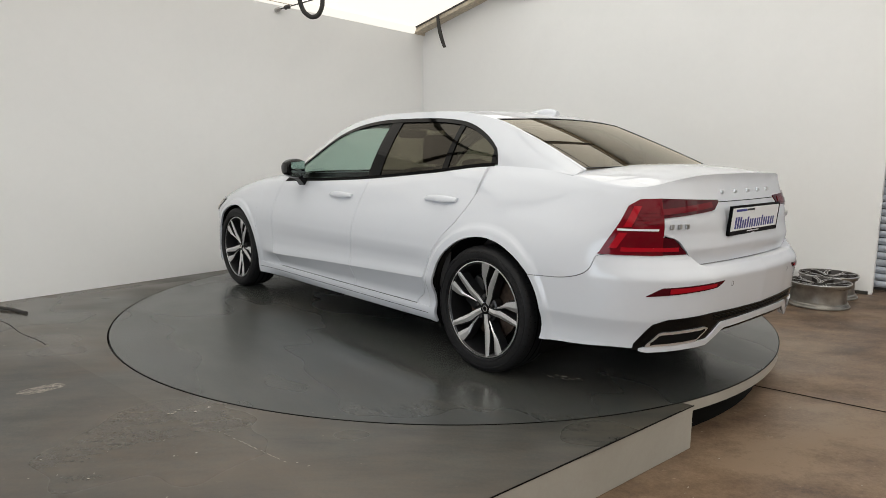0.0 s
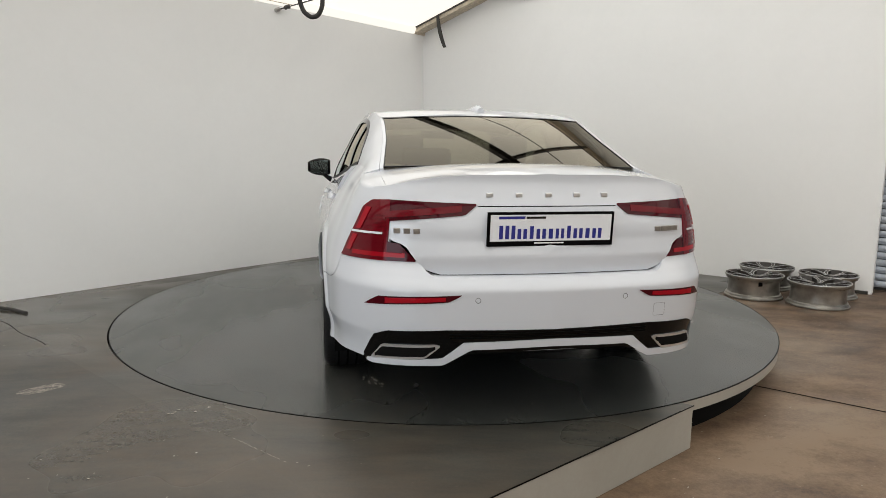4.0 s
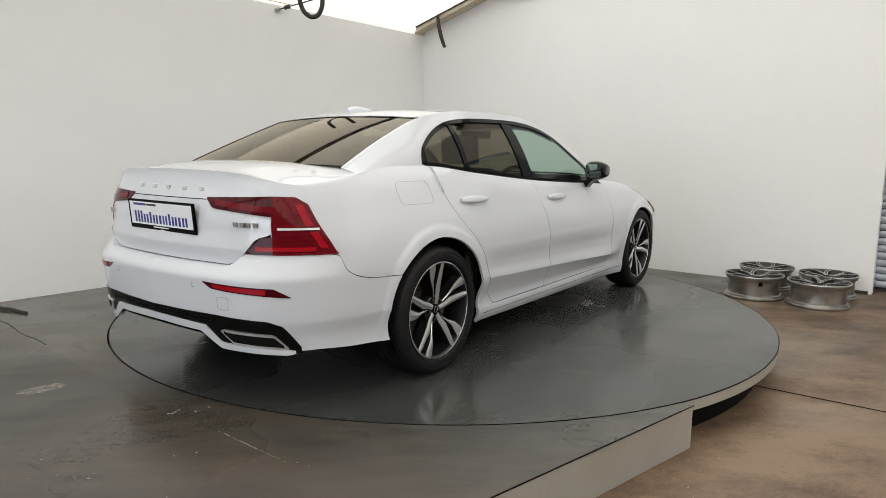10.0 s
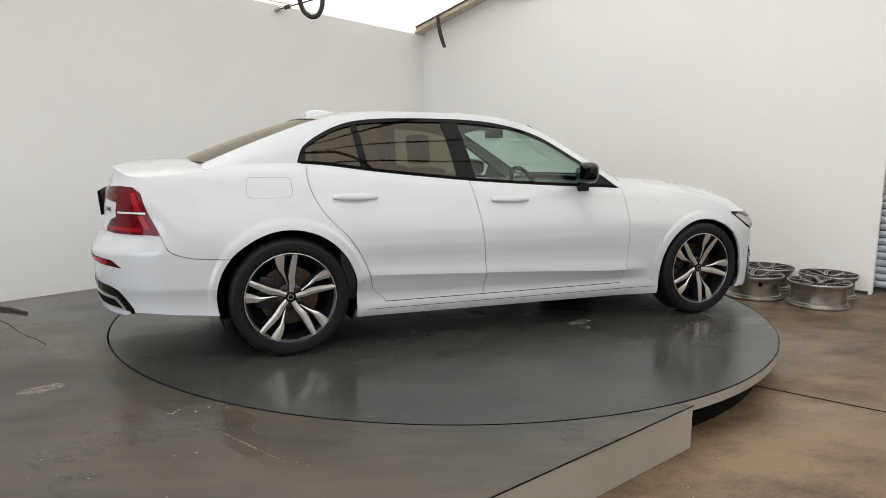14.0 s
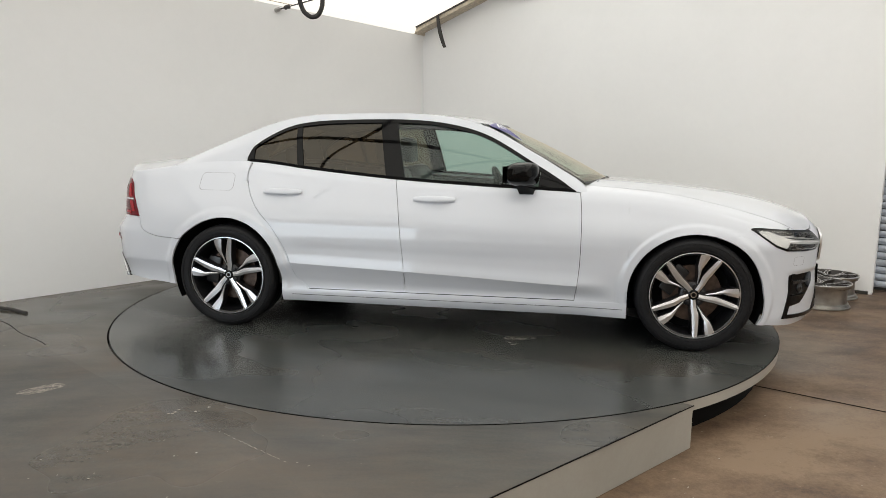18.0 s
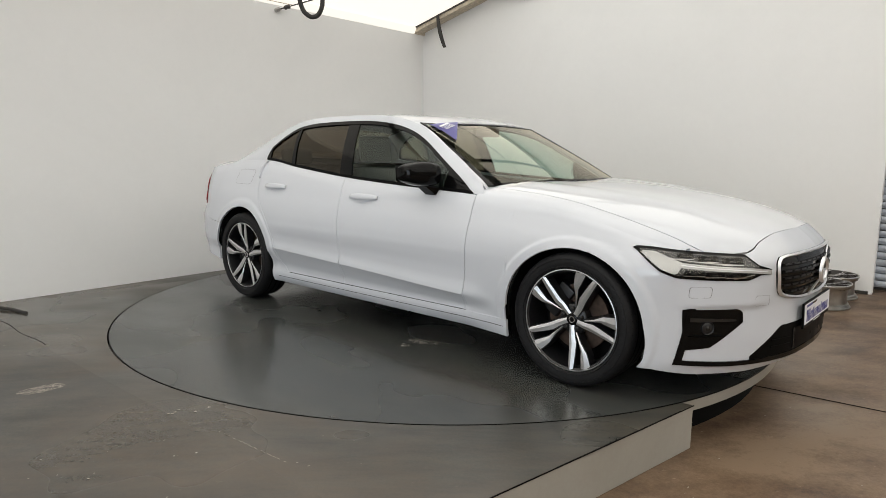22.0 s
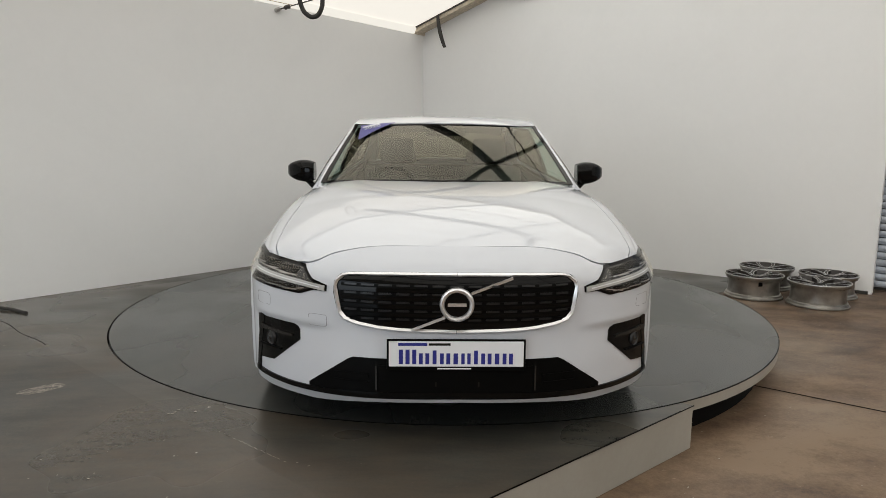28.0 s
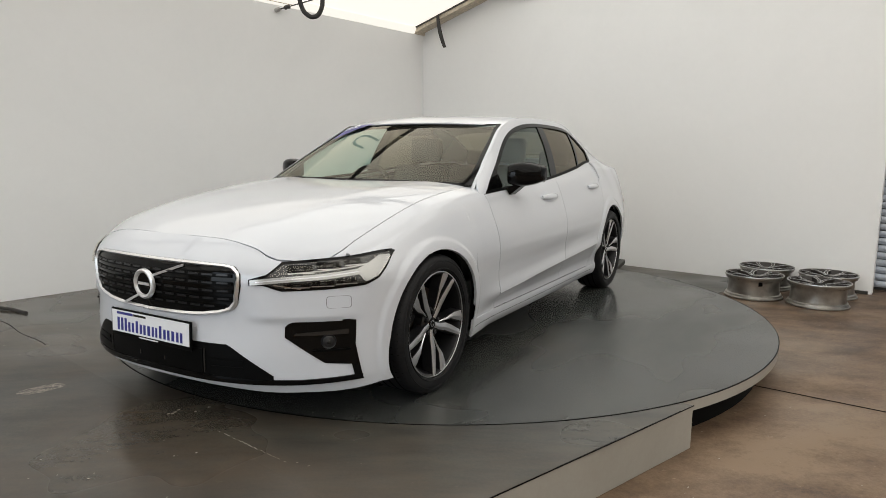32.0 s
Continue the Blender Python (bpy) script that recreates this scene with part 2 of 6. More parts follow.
def curve(points):
    """A smooth function through (t, value) points; values may be tuples."""
    ts = np.array([p[0] for p in points], float)
    vs = np.array([np.atleast_1d(p[1]) for p in points], float)
    order = np.argsort(ts)
    ts, vs = ts[order], vs[order]
    d = np.zeros_like(vs)
    h = np.diff(ts)[:, None]
    s = np.diff(vs, axis=0) / h
    d[0], d[-1] = s[0], s[-1]
    for i in range(1, len(ts) - 1):
        w0, w1 = h[i], h[i - 1]
        lim = np.where(s[i - 1] * s[i] > 0, 1.0, 0.0)
        mean = (s[i - 1] * w0 + s[i] * w1) / (w0 + w1)
        cap = 2.6 * np.minimum(np.abs(s[i - 1]), np.abs(s[i]))
        d[i] = lim * np.clip(mean, -cap, cap)
    ts, vs, d = ts.tolist(), vs.tolist(), d.tolist()
    one, last = len(vs[0]) == 1, len(ts) - 2

    def f(t):
        t = min(max(t, ts[0]), ts[-1])
        i = 0
        while i < last and t > ts[i + 1]:
            i += 1
        h = ts[i + 1] - ts[i]
        u = (t - ts[i]) / h
        a, b, c, e = (1 + 2 * u) * (1 - u) ** 2, h * u * (1 - u) ** 2, u * u * (3 - 2 * u), h * u * u * (u - 1)
        r = [p * a + q * b + w * c + k * e for p, q, w, k in zip(vs[i], d[i], vs[i + 1], d[i + 1])]
        return r[0] if one else r
    return f


# ---- the hall ----
FLOOR = -0.207
CORNER = Vector((-0.331, 4.953, 0))
UDIR, VDIR = Vector((0.787, -0.616, 0)).normalized(), Vector((-0.646, -0.763, 0)).normalized()
DOOR_U0, DOOR_U1, DOOR_H = 3.0, 7.1, 3.0
EAVES, PITCHED, RIDGE, DEEP, SHUT = 2.865, 0.286, 7.2, 14.0, 5.712
SIDE_TOP, PLATE_W, LOW_ROW = 2.79, 0.21, 1.58


def hall(u, v, z):
    """A place in the hall: u metres along the gable wall, v along the side wall, z up."""
    p = CORNER + UDIR * u + VDIR * v
    return Vector((p.x, p.y, z))


def roof_z(u):
    return EAVES + PITCHED * (u if u < RIDGE else 2 * RIDGE - u)


def slab(bm, pts):
    """A closed solid from eight corners: four below, four above."""
    v = [bm.verts.new(p) for p in pts]
    for f in ((3, 2, 1, 0), (4, 5, 6, 7), (0, 1, 5, 4), (1, 2, 6, 5), (2, 3, 7, 6), (3, 0, 4, 7)):
        bm.faces.new([v[i] for i in f])
    return bm


def bar(bm, a, b, w, h, up=Vector((0, 0, 1))):
    """A square bar from a to b, w wide and h deep, hanging below its line."""
    a, b = Vector(a), Vector(b)
    d = (b - a).normalized()
    s = d.cross(up).normalized() * (w / 2)
    n = s.cross(d).normalized() * h
    return slab(bm, [a - s - n, a + s - n, b + s - n, b - s - n, a - s, a + s, b + s, b - s])


def wall_run(name, label, u0, v0, u1, v1, tops, thick, mat, foot=None):
    """A straight wall; tops: (share of the length, height)."""
    bm = bmesh.new()
    a, b = hall(u0, v0, 0), hall(u1, v1, 0)
    out = Vector((0, 0, 1)).cross(b - a).normalized() * thick
    cols = []
    for k, z in tops:
        p = a.lerp(b, k)
        cols.append([bm.verts.new((q.x, q.y, h)) for q in (p, p + out) for h in (FLOOR - 0.05 if foot is None else foot, z)])
    for c, d in zip(cols, cols[1:]):
        for i, j in ((0, 1), (1, 3), (3, 2), (2, 0)):
            bm.faces.new((c[i], d[i], d[j], c[j]))
    for c in (cols[0], cols[-1]):
        bm.faces.new((c[0], c[1], c[3], c[2]))
    return tagged(obj(name, bm, mat, smooth=False), label, "wall", kind="structure")


def span_u(a, b, n):
    return [a + (b - a) * i / n for i in range(n + 1)]


def build_hall():
    bm = bmesh.new()
    box(bm, -60, 60, -60, 60, FLOOR - 0.3, FLOOR)
    tagged(obj("floor", bm, CONCRETE, smooth=False), "worn brown concrete floor with dust and stains", "floor", kind="structure")
    wall_run("wall_side", "plain white painted side wall below the eaves", 0, DEEP, 0, 0, [(0, SIDE_TOP), (1, SIDE_TOP)], 0.2, WALLPAINT)
    wall_run("wall_gable", "plain white painted gable wall", 0, 0, SHUT, 0, [(0, EAVES - 0.045), (1, roof_z(SHUT) - 0.045)], 0.14, WALLPAINT)
    wall_run("wall_gable_far", "plain white painted gable wall beyond the shutter", SHUT + 3.6, 0, 2 * RIDGE, 0,
             [(0, roof_z(SHUT + 3.6)), (1, EAVES)], 0.14, WALLPAINT)
    wall_run("wall_over_door", "plain gable wall above the shutter", SHUT, 0.05, SHUT + 3.6, 0.05, [(0, roof_z(SHUT)), (0.42, roof_z(RIDGE)), (1, roof_z(SHUT + 3.6))], 0.1, WALLPAINT, 2.86)
    wall_run("wall_far_side", "unseen brown-grey wall on the other side of the hall, for reflections and bounce", 2 * RIDGE, 0, 2 * RIDGE, DEEP, [(0, EAVES), (1, EAVES)], 0.2, BACKWALL)
    # unseen back wall with a wide open doorway to the yard
    wall_run("wall_back", "unseen brown-grey wall beside the open doorway, for reflections and bounce", 2 * RIDGE, DEEP, DOOR_U1, DEEP, [(0, EAVES), (RIDGE / (2 * RIDGE - DOOR_U1), roof_z(RIDGE)), (1, roof_z(DOOR_U1))], 0.2, BACKWALL)
    wall_run("wall_back_near", "unseen brown-grey wall beside the open doorway, for reflections and bounce", DOOR_U0, DEEP, 0, DEEP, [(0, roof_z(DOOR_U0)), (1, EAVES)], 0.2, BACKWALL)
    wall_run("wall_over_doorway", "unseen brown-grey wall above the open doorway, for reflections and bounce", DOOR_U1, DEEP, DOOR_U0, DEEP,
             [(0, roof_z(DOOR_U1)), (1, roof_z(DOOR_U0))], 0.2, BACKWALL, DOOR_H)
    day = bpy.data.lights.new("doorway_daylight", "AREA")
    day.shape, day.size, day.size_y, day.energy, day.color = "RECTANGLE", DOOR_U1 - DOOR_U0, DOOR_H - FLOOR, DAYLIGHT, (0.80, 0.90, 1.0)
    c = hall((DOOR_U0 + DOOR_U1) / 2, DEEP + 0.02, (DOOR_H + FLOOR) / 2)
    new("doorway_daylight", day).matrix_basis = look(c, c - VDIR)
    for name, u0, u1, mat, label in (("roof_slope_eaves", 0, LOW_ROW, SHEETLOW, "cream roof sheeting along the eaves, given a dimmer glow"),
                                     ("roof_slope_near", LOW_ROW, RIDGE, SHEET, "cream translucent roof sheeting, its daylight put in as a glow"),
                                     ("roof_slope_far", RIDGE, 2 * RIDGE, SHEET, "cream translucent roof sheeting, its daylight put in as a glow")):
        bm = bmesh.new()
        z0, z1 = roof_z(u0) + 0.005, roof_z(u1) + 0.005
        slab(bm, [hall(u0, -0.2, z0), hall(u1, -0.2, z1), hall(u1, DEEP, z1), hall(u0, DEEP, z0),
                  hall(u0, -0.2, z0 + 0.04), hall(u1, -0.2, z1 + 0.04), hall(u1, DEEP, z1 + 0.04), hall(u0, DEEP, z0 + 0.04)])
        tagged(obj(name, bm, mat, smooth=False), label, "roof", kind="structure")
    # sheet that closes the gap between the side wall's top and the roof, with a dim glow of its own
    bm = bmesh.new()
    v0 = PLATE_W + 0.003
    slab(bm, [hall(-0.03, v0, SIDE_TOP), hall(0.02, v0, SIDE_TOP), hall(0.02, DEEP, SIDE_TOP), hall(-0.03, DEEP, SIDE_TOP),
              hall(-0.03, v0, EAVES + 0.01), hall(0.06, v0, EAVES + 0.01), hall(0.06, DEEP, EAVES + 0.01), hall(-0.03, DEEP, EAVES + 0.01)])
    tagged(obj("eaves_sheet", bm, SHEETEDGE, smooth=False), "cream sheeting between the side wall and the roof, given a dim glow", "roof", kind="structure")
    # rafters, purlins, bracing
    frame_ = empty("roof_frame", "dark steel rafters and purlins under pale roof sheeting", "roof frame", "structure")
    for v in (2.42, 6.7, 11.0):
        for u0, u1 in ((1.0 if v < 3 else 0.0, RIDGE), (2 * RIDGE, RIDGE)):
            bm = bmesh.new()
            bar(bm, hall(u0, v, roof_z(u0)), hall(u1, v, roof_z(u1)), 0.13, 0.13)
            part("rafter", bm, BEAM, frame_, smooth=False)
    for u in (1.58, 3.5, 5.45, RIDGE, 8.95, 10.9, 12.8):
        bm = bmesh.new()
        bar(bm, hall(u, 0.1, roof_z(u) - 0.005), hall(u, DEEP, roof_z(u) - 0.005), 0.06, 0.09)
        part("purlin", bm, BEAM, frame_, smooth=False)
    bm = bmesh.new()
    tube(bm, [hall(u, 1.5, roof_z(u) - 0.11 - 0.03 * math.sin(u * 1.6) ** 2) for u in span_u(1.3, RIDGE, 24)], 0.013, 6)
    part("cable_run", bm, BEAM, frame_)
    # timber wall plate along the gable
    bm = bmesh.new()
    plate_z = lambda u: roof_z(u) - 0.045
    slab(bm, [hall(0.0, 0.0, plate_z(0)), hall(SHUT, 0.0, plate_z(SHUT)), hall(SHUT, PLATE_W, plate_z(SHUT) - 0.02), hall(0.0, PLATE_W, plate_z(0) - 0.02),
              hall(0.0, 0.0, plate_z(0) + 0.04), hall(SHUT, 0.0, plate_z(SHUT) + 0.04), hall(SHUT, PLATE_W, plate_z(SHUT) + 0.04), hall(0.0, PLATE_W, plate_z(0) + 0.04)])
    slab(bm, [hall(-0.03, 0.0, SIDE_TOP), hall(0.03, 0.0, SIDE_TOP), hall(0.03, PLATE_W, SIDE_TOP), hall(-0.03, PLATE_W, SIDE_TOP),
              hall(-0.03, 0.0, EAVES), hall(0.03, 0.0, EAVES), hall(0.03, PLATE_W, EAVES), hall(-0.03, PLATE_W, EAVES)])
    tagged(obj("gable_beam", bm, TIMBER, smooth=False), "weathered tan timber plate along the top of the gable wall", "beam", kind="structure")
    # added dark strip that draws the shade along the plate's upper edge
    bm = bmesh.new()
    slab(bm, [hall(0.0, PLATE_W, plate_z(0) + 0.030), hall(SHUT, PLATE_W, plate_z(SHUT) + 0.030), hall(SHUT, PLATE_W + 0.02, plate_z(SHUT) + 0.030), hall(0.0, PLATE_W + 0.02, plate_z(0) + 0.030),
              hall(0.0, PLATE_W, plate_z(0) + 0.046), hall(SHUT, PLATE_W, plate_z(SHUT) + 0.046), hall(SHUT, PLATE_W + 0.02, plate_z(SHUT) + 0.046), hall(0.0, PLATE_W + 0.02, plate_z(0) + 0.046)])
    tagged(obj("gable_shade_line", bm, BEAM, smooth=False), "dark strip for the shaded edge of the timber plate under the roof", "trim", kind="structure")
    # floor paint that runs on to the side wall
    bm = bmesh.new()
    prism(bm, [tuple(hall(u, v, 0).xy) for u, v in ((0.0, 0.0), (4.7, 0.0), (4.55, 1.1), (4.2, 1.9), (3.9, 2.3), (1.5, 2.3), (1.5, 9.0), (0.0, 9.0))], FLOOR, FLOOR + 0.004)
    tagged(obj("floor_paint", bm, DECK, smooth=False), "grey painted strip of floor along the walls", "floor", kind="structure")
    # a scrap of dark skirting by the shutter
    bm = bmesh.new()
    bar(bm, hall(SHUT - 0.22, 0.012, FLOOR + 0.03), hall(SHUT - 0.03, 0.012, FLOOR + 0.03), 0.02, 0.03)
    tagged(obj("baseboard", bm, BEAM, smooth=False), "short dark skirting strip at the wall's end", "baseboard", kind="structure")


def build_shutter():
    door = empty("door_1", "closed grey steel roller shutter in a dark frame", "roller shutter", "structure")
    n, h = 42, 0.072
    me = None
    for i in range(n):
        if me is None:
            bm = bmesh.new()
            a, b = hall(SHUT - 0.2, -0.30, 0), hall(SHUT + 3.6, -0.30, 0)
            w = VDIR
            prof = [(0.0, 0.002), (0.012, 0.006), (0.02, 0.02), (0.022, 0.036), (0.02, 0.052), (0.012, 0.066), (0.0, 0.07)]
            ra = [bm.verts.new(a + w * p + Vector((0, 0, q))) for p, q in prof]
            rb = [bm.verts.new(b + w * p + Vector((0, 0, q))) for p, q in prof]
            for j in range(len(prof) - 1):
                bm.faces.new((ra[j], ra[j + 1], rb[j + 1], rb[j]))
            ob = part("slat", bm, SHUTTER, door)
            me = ob.data
        else:
            ob = new("slat", me)
            ob.parent = door
        ob.location.z = FLOOR + 0.03 + i * h
    bm = bmesh.new()
    bar(bm, hall(SHUT - 0.2, -0.34, FLOOR + 3.05), hall(SHUT + 3.6, -0.34, FLOOR + 3.05), 0.03, 3.05)
    part("backing", bm, BEAM, door, smooth=False)


def arc_pts(r, a0, a1, n):
    return [(r * math.cos(radians(a0 + (a1 - a0) * i / n)), r * math.sin(radians(a0 + (a1 - a0) * i / n))) for i in range(n + 1)]


TABLE_R, TABLE_Y = 2.290, 0.076
CORNER_A = Vector((1.137, -1.972, 0))


def build_platform():
    deck = empty("platform", "raised grey painted platform round the turntable, worn and dusty", "platform", "structure")
    # top and sides: from the front corner round the cut-out to the rear corner, then out to the fold
    a0 = math.degrees(math.atan2(CORNER_A.y - TABLE_Y, CORNER_A.x))
    a1 = math.degrees(math.atan2(0.782 - TABLE_Y, -2.192)) - 360
    inner = [(x, y + TABLE_Y) for x, y in arc_pts(TABLE_R + 0.008, a0 - 0.6, a1, 110)]
    near = Vector((0.10, -2.84, 0))
    out_near = near + (near - CORNER_A) * 0.22
    pts = [(CORNER_A.x, CORNER_A.y)] + inner + [(-2.21, 0.83), (-3.35, -0.285), (out_near.x, out_near.y)]
    bm = bmesh.new()
    hi = [bm.verts.new((x, y, 0)) for x, y in pts]
    lo = [bm.verts.new((x, y, FLOOR + 0.002)) for x, y in pts]
    bmesh.ops.triangle_fill(bm, use_beauty=True, edges=[bm.edges.new((hi[i], hi[(i + 1) % len(hi)])) for i in range(len(hi))])
    top = part("deck", bm, DECK, deck, "grey painted deck with brown dust", smooth=False)
    bm = bmesh.new()
    hi = [bm.verts.new((x, y, -0.003)) for x, y in pts]
    lo = [bm.verts.new((x, y, FLOOR + 0.002)) for x, y in pts]
    cut = len(inner) + 1
    for i in list(range(cut - 1, len(pts))):
        j = (i + 1) % len(pts)
        bm.faces.new((hi[i], hi[j], lo[j], lo[i]))
    # the well's wall is coloured near-black for the shade in the gap
    well = bmesh.new()
    wall_ = [[well.verts.new((x, y, z)) for z in (-0.003, FLOOR)] for x, y in inner]
    for p, q in zip(wall_, wall_[1:]):
        well.faces.new((p[0], q[0], q[1], p[1]))
    part("turntable_well", well, GAP, deck, "well round the disc, near-black for the shade in the gap", smooth=False)
    part("side_panel", bm, EDGEPAINT, deck, "beige grey painted side panel", smooth=False)
    bm = bmesh.new()
    bar(bm, (CORNER_A.x + 0.003, CORNER_A.y - 0.003, 0.0012), (out_near.x + 0.003, out_near.y - 0.003, 0.0008), 0.003, 0.004)
    part("edge_strip", bm, SATIN, deck, "dark edging strip", smooth=False)
    # ramp from the fold down to the floor
    bm = bmesh.new()
    d = Vector((-0.636, -0.772, 0)) * 2.4
    a, b = Vector((-3.35, -0.285, 0)), out_near
    v = [bm.verts.new(p) for p in (a, b, Vector((b.x + d.x, b.y + d.y, FLOOR + 0.003)), Vector((a.x + d.x, a.y + d.y, FLOOR + 0.003)),
                                   Vector((a.x, a.y, FLOOR)), Vector((b.x, b.y, FLOOR)))]
    bm.faces.new((v[0], v[1], v[2], v[3]))
    bm.faces.new((v[1], v[5], v[2]))
    bm.faces.new((v[0], v[3], v[4]))
    bmesh.ops.subdivide_edges(bm, edges=bm.edges, cuts=3, use_grid_fill=True)
    part("ramp", bm, RAMP, deck, "sloping drive-on ramp, dusty brown over grey paint", smooth=False)


def build_turntable():
    table = empty("turntable", "round grey painted vehicle turntable with a pale rim", "turntable")
    bm = bmesh.new()
    lathe(bm, [(0.0, 0.0), (1.0, 0.0), (TABLE_R - 0.004, 0.0), (TABLE_R, -0.004), (TABLE_R, -0.006)], 160)
    bmesh.ops.remove_doubles(bm, verts=bm.verts, dist=1e-5)
    # added black ring: paints the gap's shade wider on the disc's edge
    gap_ring = bmesh.new()
    lathe(gap_ring, [(TABLE_R - 0.0018, 0.0006), (TABLE_R + 0.001, 0.0006), (TABLE_R + 0.001, -0.004)], 160)
    part("gap_shade", gap_ring, SATIN, table, "dark ring that widens the shaded gap line round the disc", smooth=30)
    part("disc", bm, DISC, table, "grey painted disc with tyre marks and scuffs", smooth=30)
    bm = bmesh.new()
    lathe(bm, [(TABLE_R - 0.001, -0.005), (TABLE_R - 0.001, -0.058), (TABLE_R - 0.05, -0.06)], 160)
    part("rim", bm, EDGEPAINT, table, "pale painted rim", smooth=30)
    # skirt set back, with the shade under the rim put into its colour
    bm = bmesh.new()
    lathe(bm, [(TABLE_R - 0.10, -0.06), (TABLE_R - 0.10, FLOOR)], 96)
    part("skirt", bm, GAP, table, "recessed skirt, near-black for the shade under the rim", smooth=30)
    return table


build_hall()
build_shutter()
build_platform()
TABLE = build_turntable()


# ---- the saloon's surface, in its own space: x forward, y to its left, z up from the tyres' foot ----
WHEEL_X, HUB_Z, TYRE_R, ARCH_Z, ARCH_F, ARCH_R, ARCH_H = 1.436, 0.330, 0.3295, 0.335, 0.374, 0.372, 0.349
PLAN = [(2.300, 0), (2.292, 0.15), (2.270, 0.32), (2.228, 0.45), (2.175, 0.56), (2.105, 0.66), (2.02, 0.75), (1.92, 0.822), (1.78, 0.866),
        (1.6, 0.888), (1.2, 0.905), (0.6, 0.914), (0.0, 0.918), (-0.6, 0.919), (-1.2, 0.917), (-1.6, 0.905), (-1.9, 0.875), (-2.08, 0.830),
        (-2.20, 0.76), (-2.29, 0.655), (-2.345, 0.53), (-2.38, 0.30), (-2.395, 0)]
_s = [0.0]
for _a, _b in zip(PLAN, PLAN[1:]):
    _s.append(_s[-1] + math.dist(_a, _b))
S_END = _s[-1]
plan = curve(list(zip(_s, PLAN)))
nose_x = curve([(0.12, -0.07), (0.17, -0.03), (0.22, 0.0), (0.30, 0.0), (0.45, -0.01), (0.6, 0.0), (0.66, -0.008), (0.70, -0.03), (0.74, -0.07), (0.78, -0.12), (0.83, -0.2)])
tail_x = curve([(0.15, 0.0), (0.25, 0.03), (0.40, 0.06), (0.55, 0.076), (0.587, 0.079), (0.592, 0.0775), (0.64, 0.040), (0.68, 0.010), (0.72, 0.0), (0.80, 0.0), (0.9, -0.02), (0.97, -0.045), (1.02, -0.055), (1.07, -0.05)])
top_z = curve([(2.30, 0.775), (2.27, 0.770), (2.228, 0.750), (2.20, 0.733), (2.175, 0.711), (2.14, 0.695), (2.1, 0.692), (2.0, 0.702), (1.9, 0.716), (1.78, 0.748), (1.6, 0.803), (1.3, 0.862), (1.0, 0.888), (0.75, 0.905), (0.2, 0.93), (-0.33, 0.962),
               (-0.9, 1.015), (-1.35, 1.06), (-1.6, 1.055), (-1.85, 1.03), (-2.05, 1.0), (-2.2, 0.985), (-2.29, 0.997), (-2.345, 1.022), (-2.38, 1.039), (-2.40, 1.042)])
top_y = curve([(2.30, 0.93), (2.0, 0.94), (1.85, 0.92), (1.6, 0.897), (1.3, 0.882), (1.0, 0.876), (0.75, 0.875), (-0.33, 0.855), (-0.9, 0.82), (-1.35, 0.778), (-1.6, 0.775), (-1.9, 0.825), (-2.1, 0.893), (-2.3, 0.952), (-2.4, 0.97)])
low_y = curve([(0.12, -0.12), (0.16, -0.085), (0.20, -0.056), (0.255, -0.044), (0.29, -0.050), (0.335, -0.045), (0.398, -0.011), (0.406, -0.006), (0.416, -0.0045), (0.50, -0.001), (0.6, 0.0)])
door_y = curve([(0.12, -0.12), (0.16, -0.085), (0.20, -0.056), (0.255, -0.044), (0.275, -0.050), (0.30, -0.049), (0.34, -0.034), (0.399, -0.003), (0.404, 0.0), (0.409, 0.0), (0.44, -0.0055), (0.47, -0.0095), (0.51, -0.009), (0.56, -0.003), (0.6, 0.0)])
flat_y = curve([(0.12, -0.07), (0.19, -0.040), (0.27, -0.030), (0.36, -0.015), (0.48, -0.003), (0.6, 0.0)])
knee = curve([(-1.3, 0.445), (-0.9, 0.430), (0.0, 0.395), (0.8, 0.358), (1.2, 0.35)])
swell = curve([(1.0, 0.0), (1.2, 0.006), (1.6, 0.014), (1.85, 0.018), (2.0, 0.013), (2.12, 0.005), (2.3, 0.0)])
upper = curve([(0, 0), (0.2, 0.06), (0.4, 0.2), (0.6, 0.41), (0.78, 0.62), (0.9, 0.79), (1, 1)])


